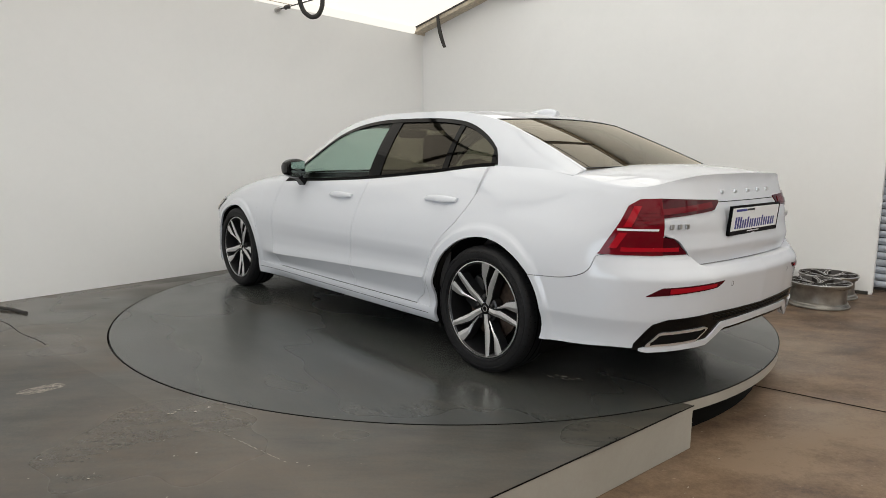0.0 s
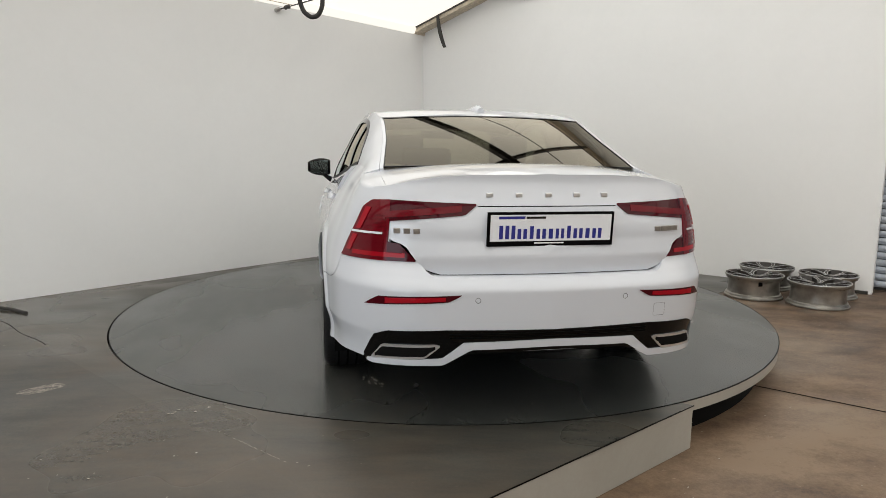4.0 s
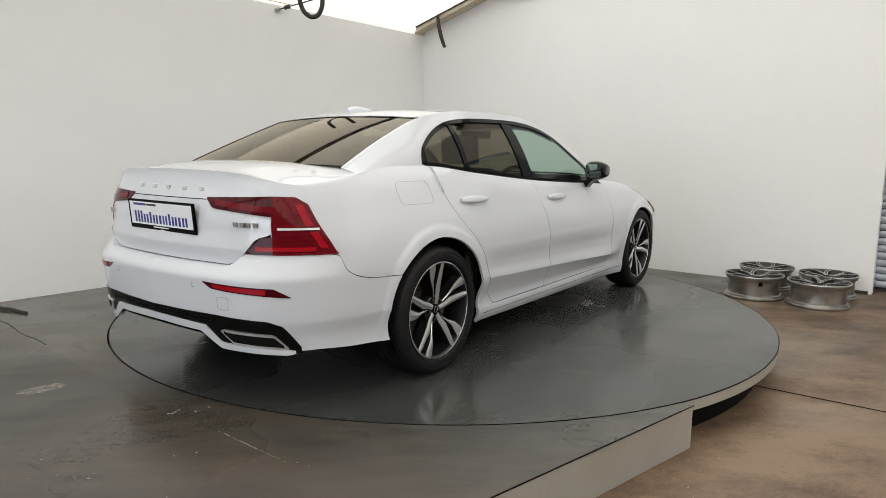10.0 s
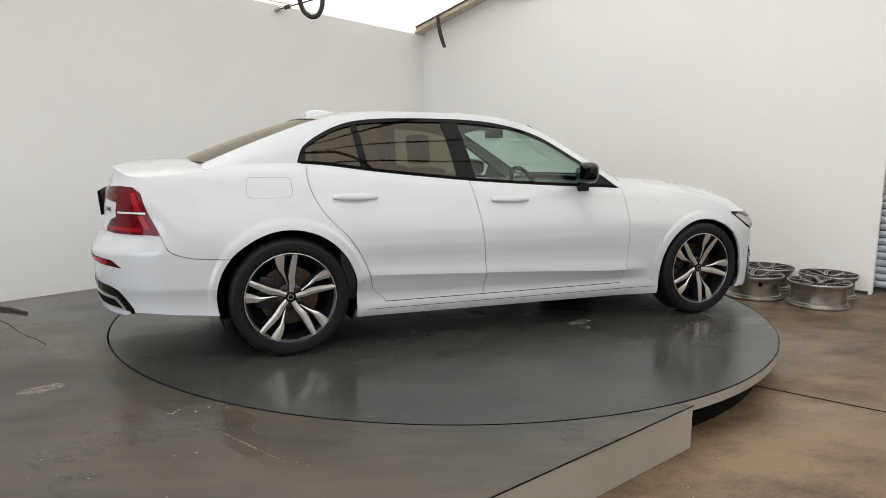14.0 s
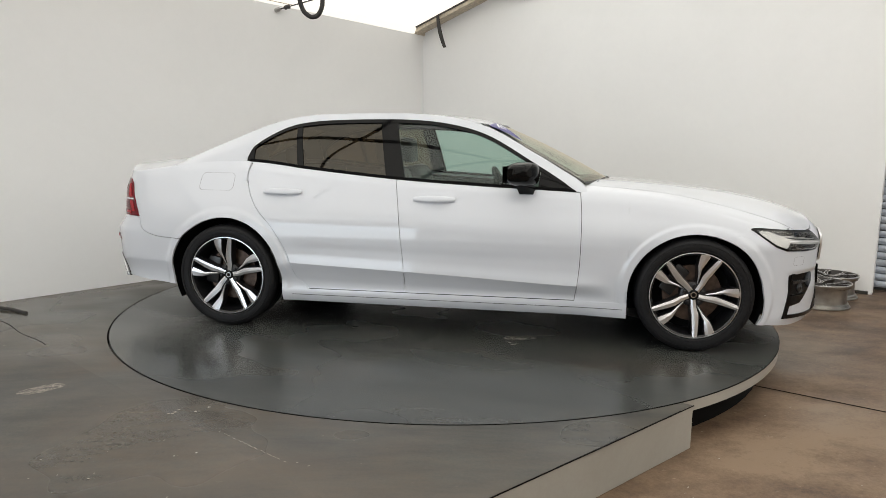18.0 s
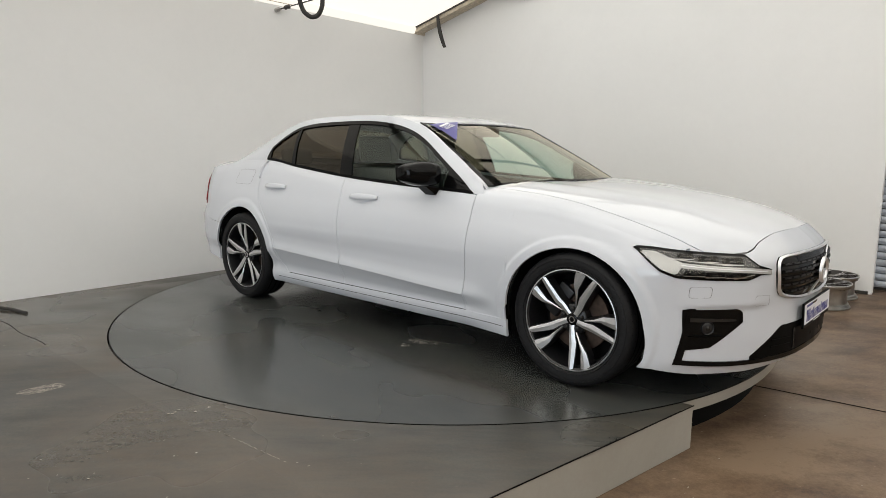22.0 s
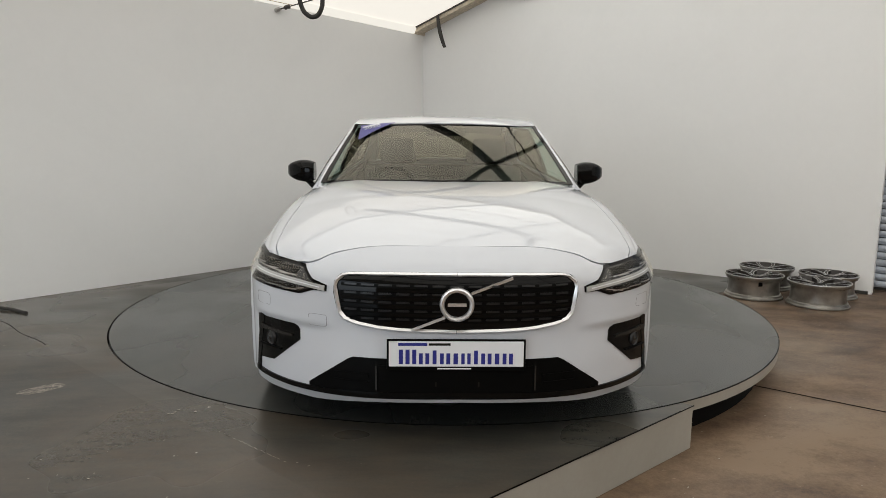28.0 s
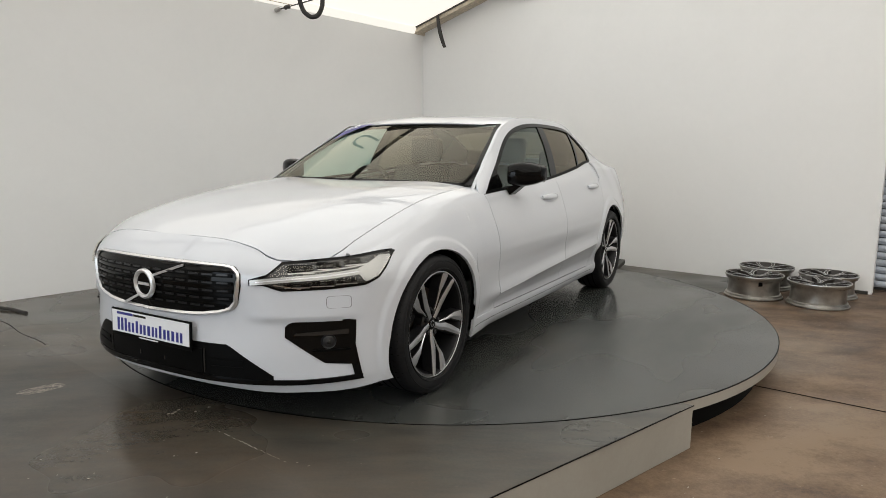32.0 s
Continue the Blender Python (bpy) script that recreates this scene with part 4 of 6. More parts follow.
def build_cabin():
    # white roof sides: pillars and rails
    def pillars():
        bm = bmesh.new()
        xs = span(DLO_R, DLO_F, 70)
        sheet(bm, lambda x, w: cabin_side(x, dlo_top(x) + (rail(x)[1] - dlo_top(x)) * w), xs, span(0, 1, 5))
        xs = span(-1.86, DLO_R, 20)
        sheet(bm, lambda x, w: cabin_side(x, edge(x)[1] - 0.001 + (rail(x)[1] - edge(x)[1]) * w), xs, span(0, 1, 10))
        fall = lambda x: max(0, x - 0.775) * 0.46
        xs = span(DLO_F, 0.818, 8)
        sheet(bm, lambda x, w: cabin_side(x, edge(x)[1] - 0.001 + (max(rail(x)[1] - fall(x) - edge(x)[1], 0.001)) * w), xs, span(0, 1, 5))
        # the rail's fold towards windscreen, roof and rear window
        xs = span(-1.86, 0.818, 80)
        sheet(bm, lambda x, w: cabin_top(x, rail(x)[0] * (1 - 0.026 * w)) - Vector((0, 0, fall(x))), xs, span(0, 1, 2))
        return bm
    pair("roof_side", pillars, PAINT)
    # roof skin
    ws_top = lambda y: 0.285 - 0.115 * (abs(y) / 0.59) ** 2
    rw_top = lambda y: -1.27 + 0.055 * (abs(y) / 0.55) ** 2
    bm = bmesh.new()

    def roof(w, u):
        y = w * 0.57
        x = rw_top(y) + (ws_top(y) - rw_top(y)) * u
        y = w * rail(x)[0] * 0.976
        return cabin_top(x, y)
    sheet(bm, roof, span(-1, 1, 36), span(0, 1, 36))
    finish(bm, CENTRE)
    rf = part("roof", bm, PAINT, CAR, smooth=50)
    # windscreen and rear window, with their black ceramic borders
    scr_base = lambda y: 0.990 - 0.18 * (abs(y) / 0.74) ** 2
    rear_base = lambda y: -1.97 + 0.125 * (abs(y) / 0.62) ** 2

    fair = lambda g, a, b: np.polyfit(span(a, b, 30), [g(x) for x in span(a, b, 30)], 2)
    front_glass = (fair(crown, 0.17, 1.0), fair(lambda x: rail(x)[1], 0.17, 0.9))
    rear_glass = (fair(crown, -2.0, -1.22), fair(lambda x: rail(x)[1], -1.95, -1.22))

    def screen(lo, hi, sink, k0=-1, k1=1, u0=0, u1=1):
        bm = bmesh.new()

        def f(w, u):
            x = (lo(0) + hi(0)) / 2
            for _ in range(5):
                y = w * rail(x)[0] * 0.978
                x = lo(y) + (hi(y) - lo(y)) * u
            c, r = (front_glass if lo(0) > 0 else rear_glass)
            yr, zr, zc = rail(x)[0], float(np.polyval(r, x)), float(np.polyval(c, x))
            return Vector((x, y, zr + (zc - zr) * (1 - min(abs(y) / yr, 1.05) ** 2) - sink))
        sheet(bm, f, span(k0, k1, 44), span(u0, u1, 32))
        finish(bm, CENTRE, 0.004)
        return bm
    ws = part("windscreen", screen(scr_base, ws_top, 0.004), CLEAR, CAR, "curved clear windscreen")
    rw = part("rear_window", screen(rear_base, rw_top, 0.004), TINT, CAR, "tinted rear window")
    for owner, lo, hi, b0, b1, bs in ((ws, scr_base, ws_top, 0.025, 0.02, 0.958), (rw, rear_base, rw_top, 0.008, 0.02, 0.988)):
        for k0, k1, u0, u1 in ((-1, -bs, 0, 1), (bs, 1, 0, 1), (-bs, bs, 0, b0), (-bs, bs, 1 - b1, 1)):
            part("border", screen(lo, hi, 0.001, k0, k1, u0, u1), BLACK, owner)
    # side windows
    inset = 0.011
    lo_w = lambda x: edge(x)[1] + inset
    hi_w = lambda x: dlo_top(x) - 0.010
    pil_f = curve([(0.9, -0.275), (1.35, -0.375)])
    pil_r = curve([(0.9, -0.385), (1.35, -0.470)])
    div_f = curve([(1.0, -0.958), (1.3, -1.010)])
    div_r = curve([(1.0, -0.985), (1.3, -1.030)])
    cs = lambda off: (lambda x, z: cabin_side(x, z, off))

    def pane(aft, fore, off):
        return slanted(cs(off), aft, fore, lambda x: min(lo_w(x), (lo_w(x) + hi_w(x)) / 2), lambda x: max(hi_w(x), (lo_w(x) + hi_w(x)) / 2), 20, 10)

    def border(x0, x1, lo, hi, off, n=40):
        return strip(cs(off), span(x0, x1, n), lo, hi, 2)
    for k in (1, -1):
        def mk(name, bm, mat, label="", depth=0.006):
            finish(bm, CENTRE, depth)
            if k < 0:
                mirror(bm)
            return part(name, bm, mat, CAR, label, 50)
        mk("front_side_window", pane(lambda z: pil_f(z), lambda z: 0.70, -0.006), SIDEGLASS, "greenish clear front side window")
        mk("rear_side_window", pane(lambda z: div_f(z), lambda z: pil_r(z), -0.006), TINT, "dark tinted rear side window")
        mk("quarter_window", pane(lambda z: -1.315, lambda z: div_r(z), -0.006), TINT, "small dark tinted quarter window")
        mk("window_trim_lower", border(DLO_R + 0.02, DLO_F, lambda x: edge(x)[1] - 0.003, lambda x: min(edge(x)[1] + 0.014, max(dlo_top(x), edge(x)[1] + 0.002)), 0.003), SATIN)
        mk("window_trim_upper", border(DLO_R + 0.004, DLO_F, lambda x: max(dlo_top(x) - 0.020, edge(x)[1] + 0.002), lambda x: dlo_top(x) + 0.002, 0.003, 70), BLACK)
        mk("b_pillar", slanted(cs(0.0), lambda z: pil_r(z) - 0.006, lambda z: pil_f(z) + 0.006, lambda x: edge(x)[1] + 0.01, lambda x: dlo_top(x) - 0.004, 4, 10), BLACK)
        mk("window_divider", slanted(cs(0.0), lambda z: div_r(z) - 0.008, lambda z: div_f(z) + 0.008, lambda x: edge(x)[1] + 0.01, lambda x: dlo_top(x) - 0.004, 3, 8), BLACK)
        mk("window_corner", slanted(cs(0.001), lambda z: DLO_R + 0.006, lambda z: -1.31, lambda x: edge(x)[1] + 0.006, lambda x: dlo_top(x), 4, 6), BLACK)
        mk("mirror_sail", slanted(cs(0.0), lambda z: 0.53 + (z - 0.92) * 0.15, lambda z: DLO_F - 0.004, lambda x: edge(x)[1] + 0.004, lambda x: max(dlo_top(x) - 0.004, edge(x)[1] + 0.006), 8, 6), BLACK)
    # roof aerial
    bm = bmesh.new()
    ring = []
    for i in range(9):
        u = i / 8
        x, h, w = -1.00 - 0.18 * u, 0.010 + 0.030 * math.sin(math.pi * min(u * 0.62 + 0.05, 1)) ** 1.5, 0.042 * (1 - 0.45 * u)
        z = crown(x) - 0.006
        ring.append([bm.verts.new((x, w * math.cos(a), z + h * math.sin(a))) for a in span(0, math.pi, 8)])
    for a, b in zip(ring, ring[1:]):
        for j in range(8):
            bm.faces.new((a[j], a[j + 1], b[j + 1], b[j]))
    bm.faces.new(ring[0])
    bm.faces.new(ring[-1][::-1])
    part("roof_aerial", bm, PAINT, CAR, "white fin aerial", 60)
    return ws


PANELS = build_shell()
SCREEN = build_cabin()


# ---- wheels ----
def rotated(bm, a):
    for v in bm.verts:
        v.co = Matrix.Rotation(a, 4, "Y") @ v.co
    return bm


def build_wheel():
    """One wheel about its own middle; its outer face looks along +y."""
    R = 0.252
    bm = bmesh.new()
    lathe(bm, [(R, 0.098), (R - 0.008, 0.102), (R - 0.016, 0.096), (R - 0.022, 0.07), (R - 0.030, 0.0), (R - 0.030, -0.09), (R, -0.1)], 64, "y")
    w = obj("wheel", bm, GREYALLOY, CAR, "twin-spoke alloy wheel with black tyre", 40)
    bm = bmesh.new()
    lathe(bm, [(R - 0.001, 0.1015), (R - 0.002, 0.1035), (R - 0.0065, 0.1042), (R - 0.008, 0.1000)], 64, "y")
    part("rim_edge", bm, ALLOY, w, "bright machined rim edge")
    bm = bmesh.new()
    T = TYRE_R
    lathe(bm, [(R - 0.002, 0.095), (R + 0.006, 0.108), (R + 0.028, 0.116), (T - 0.022, 0.112), (T - 0.008, 0.100), (T - 0.002, 0.085), (T, 0.05), (T, 0.0), (T, -0.05), (T - 0.002, -0.085),
               (T - 0.012, -0.105), (R + 0.025, -0.115), (R, -0.1)], 72, "y")
    part("tyre", bm, RUBBER, w, "black rubber tyre")
    bm = bmesh.new()
    for y in (-0.045, 0.0, 0.045):
        lathe(bm, [(T + 0.0004, y - 0.005), (T + 0.0004, y + 0.005)], 60, "y")
    part("tread_groove", bm, GAP, w)
    # slits across the tread's shoulder and raised rings on the sidewall
    bm = bmesh.new()
    for i in range(64):
        m = Matrix.Rotation(2 * math.pi * i / 64, 4, "Y")
        for y0, y1, r0, r1 in ((0.060, 0.098, T + 0.0003, T - 0.006), (-0.098, -0.060, T - 0.006, T + 0.0003)):
            q = [(-0.0016, y0, r0), (0.0016, y0, r0), (0.0045, y1, r1), (0.0013, y1, r1)]
            f = [bm.verts.new(m @ Vector(p)) for p in q]
            bm.faces.new(f if y0 > 0 else f[::-1])
    tagged(part("tread_slits", bm, GAP, w, smooth=False), kind="stuff")
    bm = bmesh.new()
    for r, y in ((R + 0.012, 0.1125), (T - 0.030, 0.1140)):
        lathe(bm, [(r - 0.003, y - 0.002), (r - 0.0015, y + 0.0018), (r + 0.0015, y + 0.0018), (r + 0.003, y - 0.002)], 72, "y")
    part("sidewall_ring", bm, RUBBER, w)
    # each pair: an arm that narrows towards the rim, and a thin blade that flares into it (radius, two edges in degrees, height)
    arm = [(0.030, -26, 26, 0.0735), (0.050, -14, 18, 0.0755), (0.078, -8, 15.5, 0.078), (0.118, -1.5, 16.5, 0.084), (0.165, 0.0, 12.0, 0.090), (0.210, 0.8, 9.0, 0.0955), (R - 0.006, 1.2, 7.2, 0.0995)]
    blade = [(0.066, 19.5, 24.5, 0.072), (0.120, 22.8, 28.0, 0.082), (0.158, 24.0, 31.5, 0.089), (0.176, 22.0, 32.8, 0.092), (0.214, 19.2, 31.8, 0.0965), (R - 0.005, 17.6, 30.6, 0.0995)]
    for i in range(5):
        for prof in (blade, arm):
            rows, under = [], []
            bm, bm2 = bmesh.new(), bmesh.new()
            for r, d0, d1, y in prof:
                at = lambda d, rr, h: Vector((rr * math.cos(radians(90 + 72 * i - d)), h, rr * math.sin(radians(90 + 72 * i - d))))
                e = math.degrees(0.003 / r)
                rows.append([bm.verts.new(at(d0, r, y)), bm.verts.new(at(d0 + (d1 - d0) * 0.42, r, y + 0.0035)), bm.verts.new(at(d1, r, y))])
                under.append([bm2.verts.new(p) for p in (at(d0 - e, r, y - 0.003), at(d1 + e, r, y - 0.003), at(d1 + 2.4 * e, r, y - 0.05), at(d0 - 2.4 * e, r, y - 0.05))])
            for a, b in zip(rows, rows[1:]):
                for j in range(2):
                    bm.faces.new((a[j], b[j], b[j + 1], a[j + 1]))
            for a, b in zip(under, under[1:]):
                for j in range(4):
                    bm2.faces.new((a[j], b[j], b[(j + 1) % 4], a[(j + 1) % 4]))
            part("spoke_face", bm, ALLOY, w, smooth=False)
            part("spoke", bm2, GREYALLOY, w)
    bm = bmesh.new()
    lathe(bm, [(0.0, 0.066), (0.066, 0.066), (0.074, 0.06), (0.078, 0.02), (0.0, 0.02)], 30, "y")
    part("hub", bm, GREYALLOY, w)
    bm = bmesh.new()
    lathe(bm, [(0.0, 0.076), (0.020, 0.076), (0.0285, 0.072), (0.030, 0.064)], 28, "y")
    part("hub_cap", bm, BLACK, w, "black hub cap")
    bm = bmesh.new()
    lathe(bm, [(0.012, 0.0765), (0.0125, 0.078), (0.0165, 0.078), (0.017, 0.0765)], 24, "y")
    part("cap_ring", bm, CHROME, w, "small chrome ring")
    for i in range(5):
        a = radians(90 + 36 + 72 * i)
        bm = bmesh.new()
        lathe(bm, [(0.0, 0.082), (0.007, 0.082), (0.0105, 0.079), (0.0115, 0.06)], 12, "y", pose(0.052 * math.cos(a), 0, 0.052 * math.sin(a)))
        part("wheel_bolt", bm, GREYALLOY, w)
    bm = bmesh.new()
    lathe(bm, [(0.06, 0.012), (0.165, 0.012), (0.165, -0.012), (0.06, -0.012)], 40, "y")
    part("brake_disc", bm, RUST, w, "brown cast brake disc")
    bm = bmesh.new()
    box(bm, 0.085, 0.175, -0.03, 0.035, -0.09, 0.09, 0.015)
    part("brake_caliper", bm, GREYALLOY, w)
    bm = bmesh.new()
    lathe(bm, [(0.0, -0.05), (R - 0.03, -0.05)], 40, "y")
    part("dust_shield", bm, GAP, w)
    return w


TRACK = 0.79
_w = build_wheel()
_w.matrix_basis = pose(WHEEL_X, TRACK, HUB_Z, 0, -44.6, 0)
for _x, _side, _a in ((-WHEEL_X, 1, -29.6), (WHEEL_X, -1, -36.6), (-WHEEL_X, -1, -10.6)):
    copy_thing(_w, pose(_x, _side * TRACK, HUB_Z, 0, 0, 0 if _side > 0 else 180) @ pose(0, 0, 0, 0, _a, 0))


# ---- lamps, grille, trim and fittings of the saloon ----
def skin(off):
    return lambda s, z: shell(s, z, off)


def patch(cols, lo, hi, off, n=6):
    return strip(skin(off), cols, lo, hi, n)


def lampside(name, bm, mat, parent, k, label="", depth=0.006, smooth=50):
    finish(bm, CENTRE, depth)
    if k < 0:
        mirror(bm)
    return part(name, bm, mat, parent, label, smooth)


def outline(loop, fn, w, off):
    """A thin closed line laid on the skin along a loop of (s, z)."""
    bm = bmesh.new()
    pts = [fn(s, z, off) for s, z in loop]
    n = len(pts)
    cen = sum((Vector(p) for p in loop2(loop)), Vector((0, 0))) / n
    inn = []
    for s, z in loop:
        d = (cen - Vector((s, z)))
        d.normalize()
        inn.append(fn(s + d.x * w, z + d.y * w, off))
    a, b = [bm.verts.new(p) for p in pts], [bm.verts.new(p) for p in inn]
    for i in range(n):
        j = (i + 1) % n
        bm.faces.new((a[i], a[j], b[j], b[i]))
    return bm


def loop2(loop):
    return [(s, z) for s, z in loop]


def rounded(s0, s1, z0, z1, r, n=4):
    out = []
    for cs, cz, a0 in ((s1 - r, z1 - r, 0), (s0 + r, z1 - r, 90), (s0 + r, z0 + r, 180), (s1 - r, z0 + r, 270)):
        out += [(cs + r * math.cos(radians(a0 + 90 * i / n)), cz + r * math.sin(radians(a0 + 90 * i / n))) for i in range(n + 1)]
    return out


def line(points):
    """A straight-sided function through points."""
    pts = sorted(points)
    xs, ys = [p[0] for p in pts], [p[1] for p in pts]
    return lambda t: float(np.interp(t, xs, ys))


def build_headlamps():
    hi = line([(0.500, 0.628), (0.575, 0.648), (0.645, 0.694), (0.80, 0.704), (0.95, 0.713), (1.06, 0.722), (1.118, 0.723), (1.135, 0.716)])
    lo = line([(0.500, 0.604), (0.56, 0.604), (0.625, 0.582), (0.78, 0.586), (0.95, 0.596), (1.016, 0.619), (1.072, 0.66), (1.125, 0.707), (1.135, 0.712)])
    cols = span(0.500, 1.135, 44)
    for k in (1, -1):
        lamp = lampside("headlamp", patch(cols, lo, hi, 0.003, 10), BLACK, CAR, k, "clear headlamp with a white light bar in a black rim")
        ih, il = lambda s: hi(s) - 0.010, lambda s: lo(s) + 0.011
        c2 = span(0.545, 1.105, 40)
        lampside("chamber", patch(c2, lambda s: min(il(s), (hi(s) + lo(s)) / 2), lambda s: max(ih(s), (hi(s) + lo(s)) / 2), 0.0045, 8), LAMPCHROME, lamp, k, "bright chamber")
        # pale bar across the lamp that widens into a wedge at the outer end
        mid = line([(0.507, 0.616), (0.60, 0.626), (0.80, 0.640), (0.93, 0.652), (1.0, 0.662)])
        lampside("light_bar", patch(span(0.507, 0.94, 30), lambda s: mid(s) - 0.011, lambda s: mid(s) + 0.010, 0.0075, 2), LAMPPALE, lamp, k, "pale daytime light bar")
        wl = lambda s: max(lo(s) + 0.013, float(np.interp(s, [0.93, 0.945, 1.0], [0.641, 0.612, 0.612])))
        wh = lambda s: min(hi(s) - 0.012, float(np.interp(s, [0.93, 0.98, 1.04], [0.664, 0.680, 0.705])))
        lampside("light_wedge", patch(span(0.93, 1.096, 14), lambda s: min(wl(s), wh(s) - 0.002), wh, 0.008, 6), LAMPPALE, lamp, k, "pale wedge-shaped indicator")
        lampside("light_core", patch(span(0.53, 0.93, 24), lambda s: mid(s) - 0.002, lambda s: mid(s) + 0.002, 0.0088, 1), LAMPWHITE, lamp, k, depth=0.002)
        for s0, s1, z0, z1 in ((0.640, 0.735, 0.594, 0.614), (0.742, 0.825, 0.598, 0.622), (0.832, 0.915, 0.604, 0.630), (0.66, 0.76, 0.649, 0.682), (0.775, 0.865, 0.662, 0.692), (0.88, 0.95, 0.674, 0.700)):
            lampside("projector", patch(span(s0, s1, 8), lambda s: z0, lambda s: z1, 0.006, 4), BLACK, lamp, k)
            lampside("bezel", patch(span(s0, s1, 6), lambda s: z0 + 0.001, lambda s: z0 + 0.005, 0.0075, 1), STEEL, lamp, k, depth=0.003)
            c, cz = (s0 + s1) / 2, (z0 + z1) / 2
            lampside("reflector", patch(span(c - 0.012, c + 0.016, 6), lambda s: cz - 0.004, lambda s: cz + 0.005, 0.0075, 3), LENSGREY, lamp, k, depth=0.002)
        lampside("trim_line", patch(span(0.66, 0.98, 20), lambda s: mid(s) + 0.018, lambda s: mid(s) + 0.022, 0.0075, 1), STEEL, lamp, k, depth=0.003)
        lampside("trim_line", patch(span(0.60, 0.70, 8), lambda s: 0.590 + (0.70 - s) * 0.16, lambda s: 0.594 + (0.70 - s) * 0.16, 0.0075, 1), CHROME, lamp, k, depth=0.003)
        lampside("lens", patch(c2, lambda s: min(il(s), (hi(s) + lo(s)) / 2), lambda s: max(ih(s), (hi(s) + lo(s)) / 2), 0.012, 10), LENS, lamp, k, "clear lens")


def build_tail_lamps():
    hi = line([(5.605, 0.925), (5.235, 0.938), (5.14, 0.935), (5.08, 0.905), (5.009, 0.776), (4.968, 0.699), (4.960, 0.695)])
    bar_lo = line([(5.605, 0.917), (5.559, 0.880), (5.242, 0.853)])
    foot_hi = line([(5.242, 0.769), (5.291, 0.765), (5.362, 0.702)])
    for k in (1, -1):
        lamp = lampside("tail_lamp", patch(span(4.960, 5.242, 26), lambda s: 0.693 if s > 4.968 else 0.6935, hi, 0.005, 14), REDMID, CAR, k, "dark red wrap-round tail lamp", 0.012)
        lampside("inner_bar", patch(span(5.242, 5.605, 26), bar_lo, hi, 0.005, 5), REDDARK, lamp, k, "dark red bar on the boot lid", 0.012)
        lampside("foot", patch(span(5.242, 5.362, 10), lambda s: 0.694, foot_hi, 0.005, 5), REDDARK, lamp, k, depth=0.012)
        lampside("light_guide", patch(span(5.225, 5.545, 20), lambda s: bar_lo(s) + 0.014, lambda s: bar_lo(s) + 0.040, 0.008, 2), REDMID, lamp, k, "red light guide")
        out = lambda z: float(np.interp(z, [0.695, 0.776, 0.905, 0.935], [4.985, 5.03, 5.10, 5.15]))

        def slant(z, u, w=0.035):
            return shell(out(z) + u * w, z, 0.009)
        for z0, z1, u0, u1 in ((0.722, 0.79, 0.2, 1.2), (0.815, 0.905, 0.2, 1.2)):
            bm = bmesh.new()
            sheet(bm, slant, span(z0, z1, 8), span(u0, u1, 2))
            lampside("light_guide", bm, RED, lamp, k, depth=0.003)
        lampside("light_guide", patch(span(5.06, 5.32, 16), lambda s: 0.709, lambda s: 0.727, 0.009, 2), RED, lamp, k, depth=0.003)
        for z0 in (0.742, 0.757, 0.772, 0.83, 0.845, 0.86, 0.875):
            lampside("rib", patch(span(out(z0) + 0.05, 5.225, 8), lambda s: z0, lambda s: z0 + 0.007, 0.008, 1), REDMID, lamp, k, depth=0.002)
        lampside("clear_strip", patch(span(5.035, 5.215, 10), lambda s: 0.799, lambda s: 0.808, 0.0105, 2), LAMPWHITE, lamp, k, "narrow clear strip", 0.003)
        rh = line([(5.535, 0.574), (5.195, 0.558), (5.132, 0.521)])
        rl = line([(5.535, 0.571), (5.49, 0.546), (5.132, 0.519)])
        refl = lampside("rear_reflector", patch(span(5.132, 5.535, 24), rl, rh, 0.003, 4), REDDARK, CAR, k, "slim dark red reflector in the bumper")
        lampside("reflector_core", patch(span(5.23, 5.475, 16), lambda s: rl(s) + 0.006, lambda s: rh(s) - 0.006, 0.006, 2), RED, refl, k)


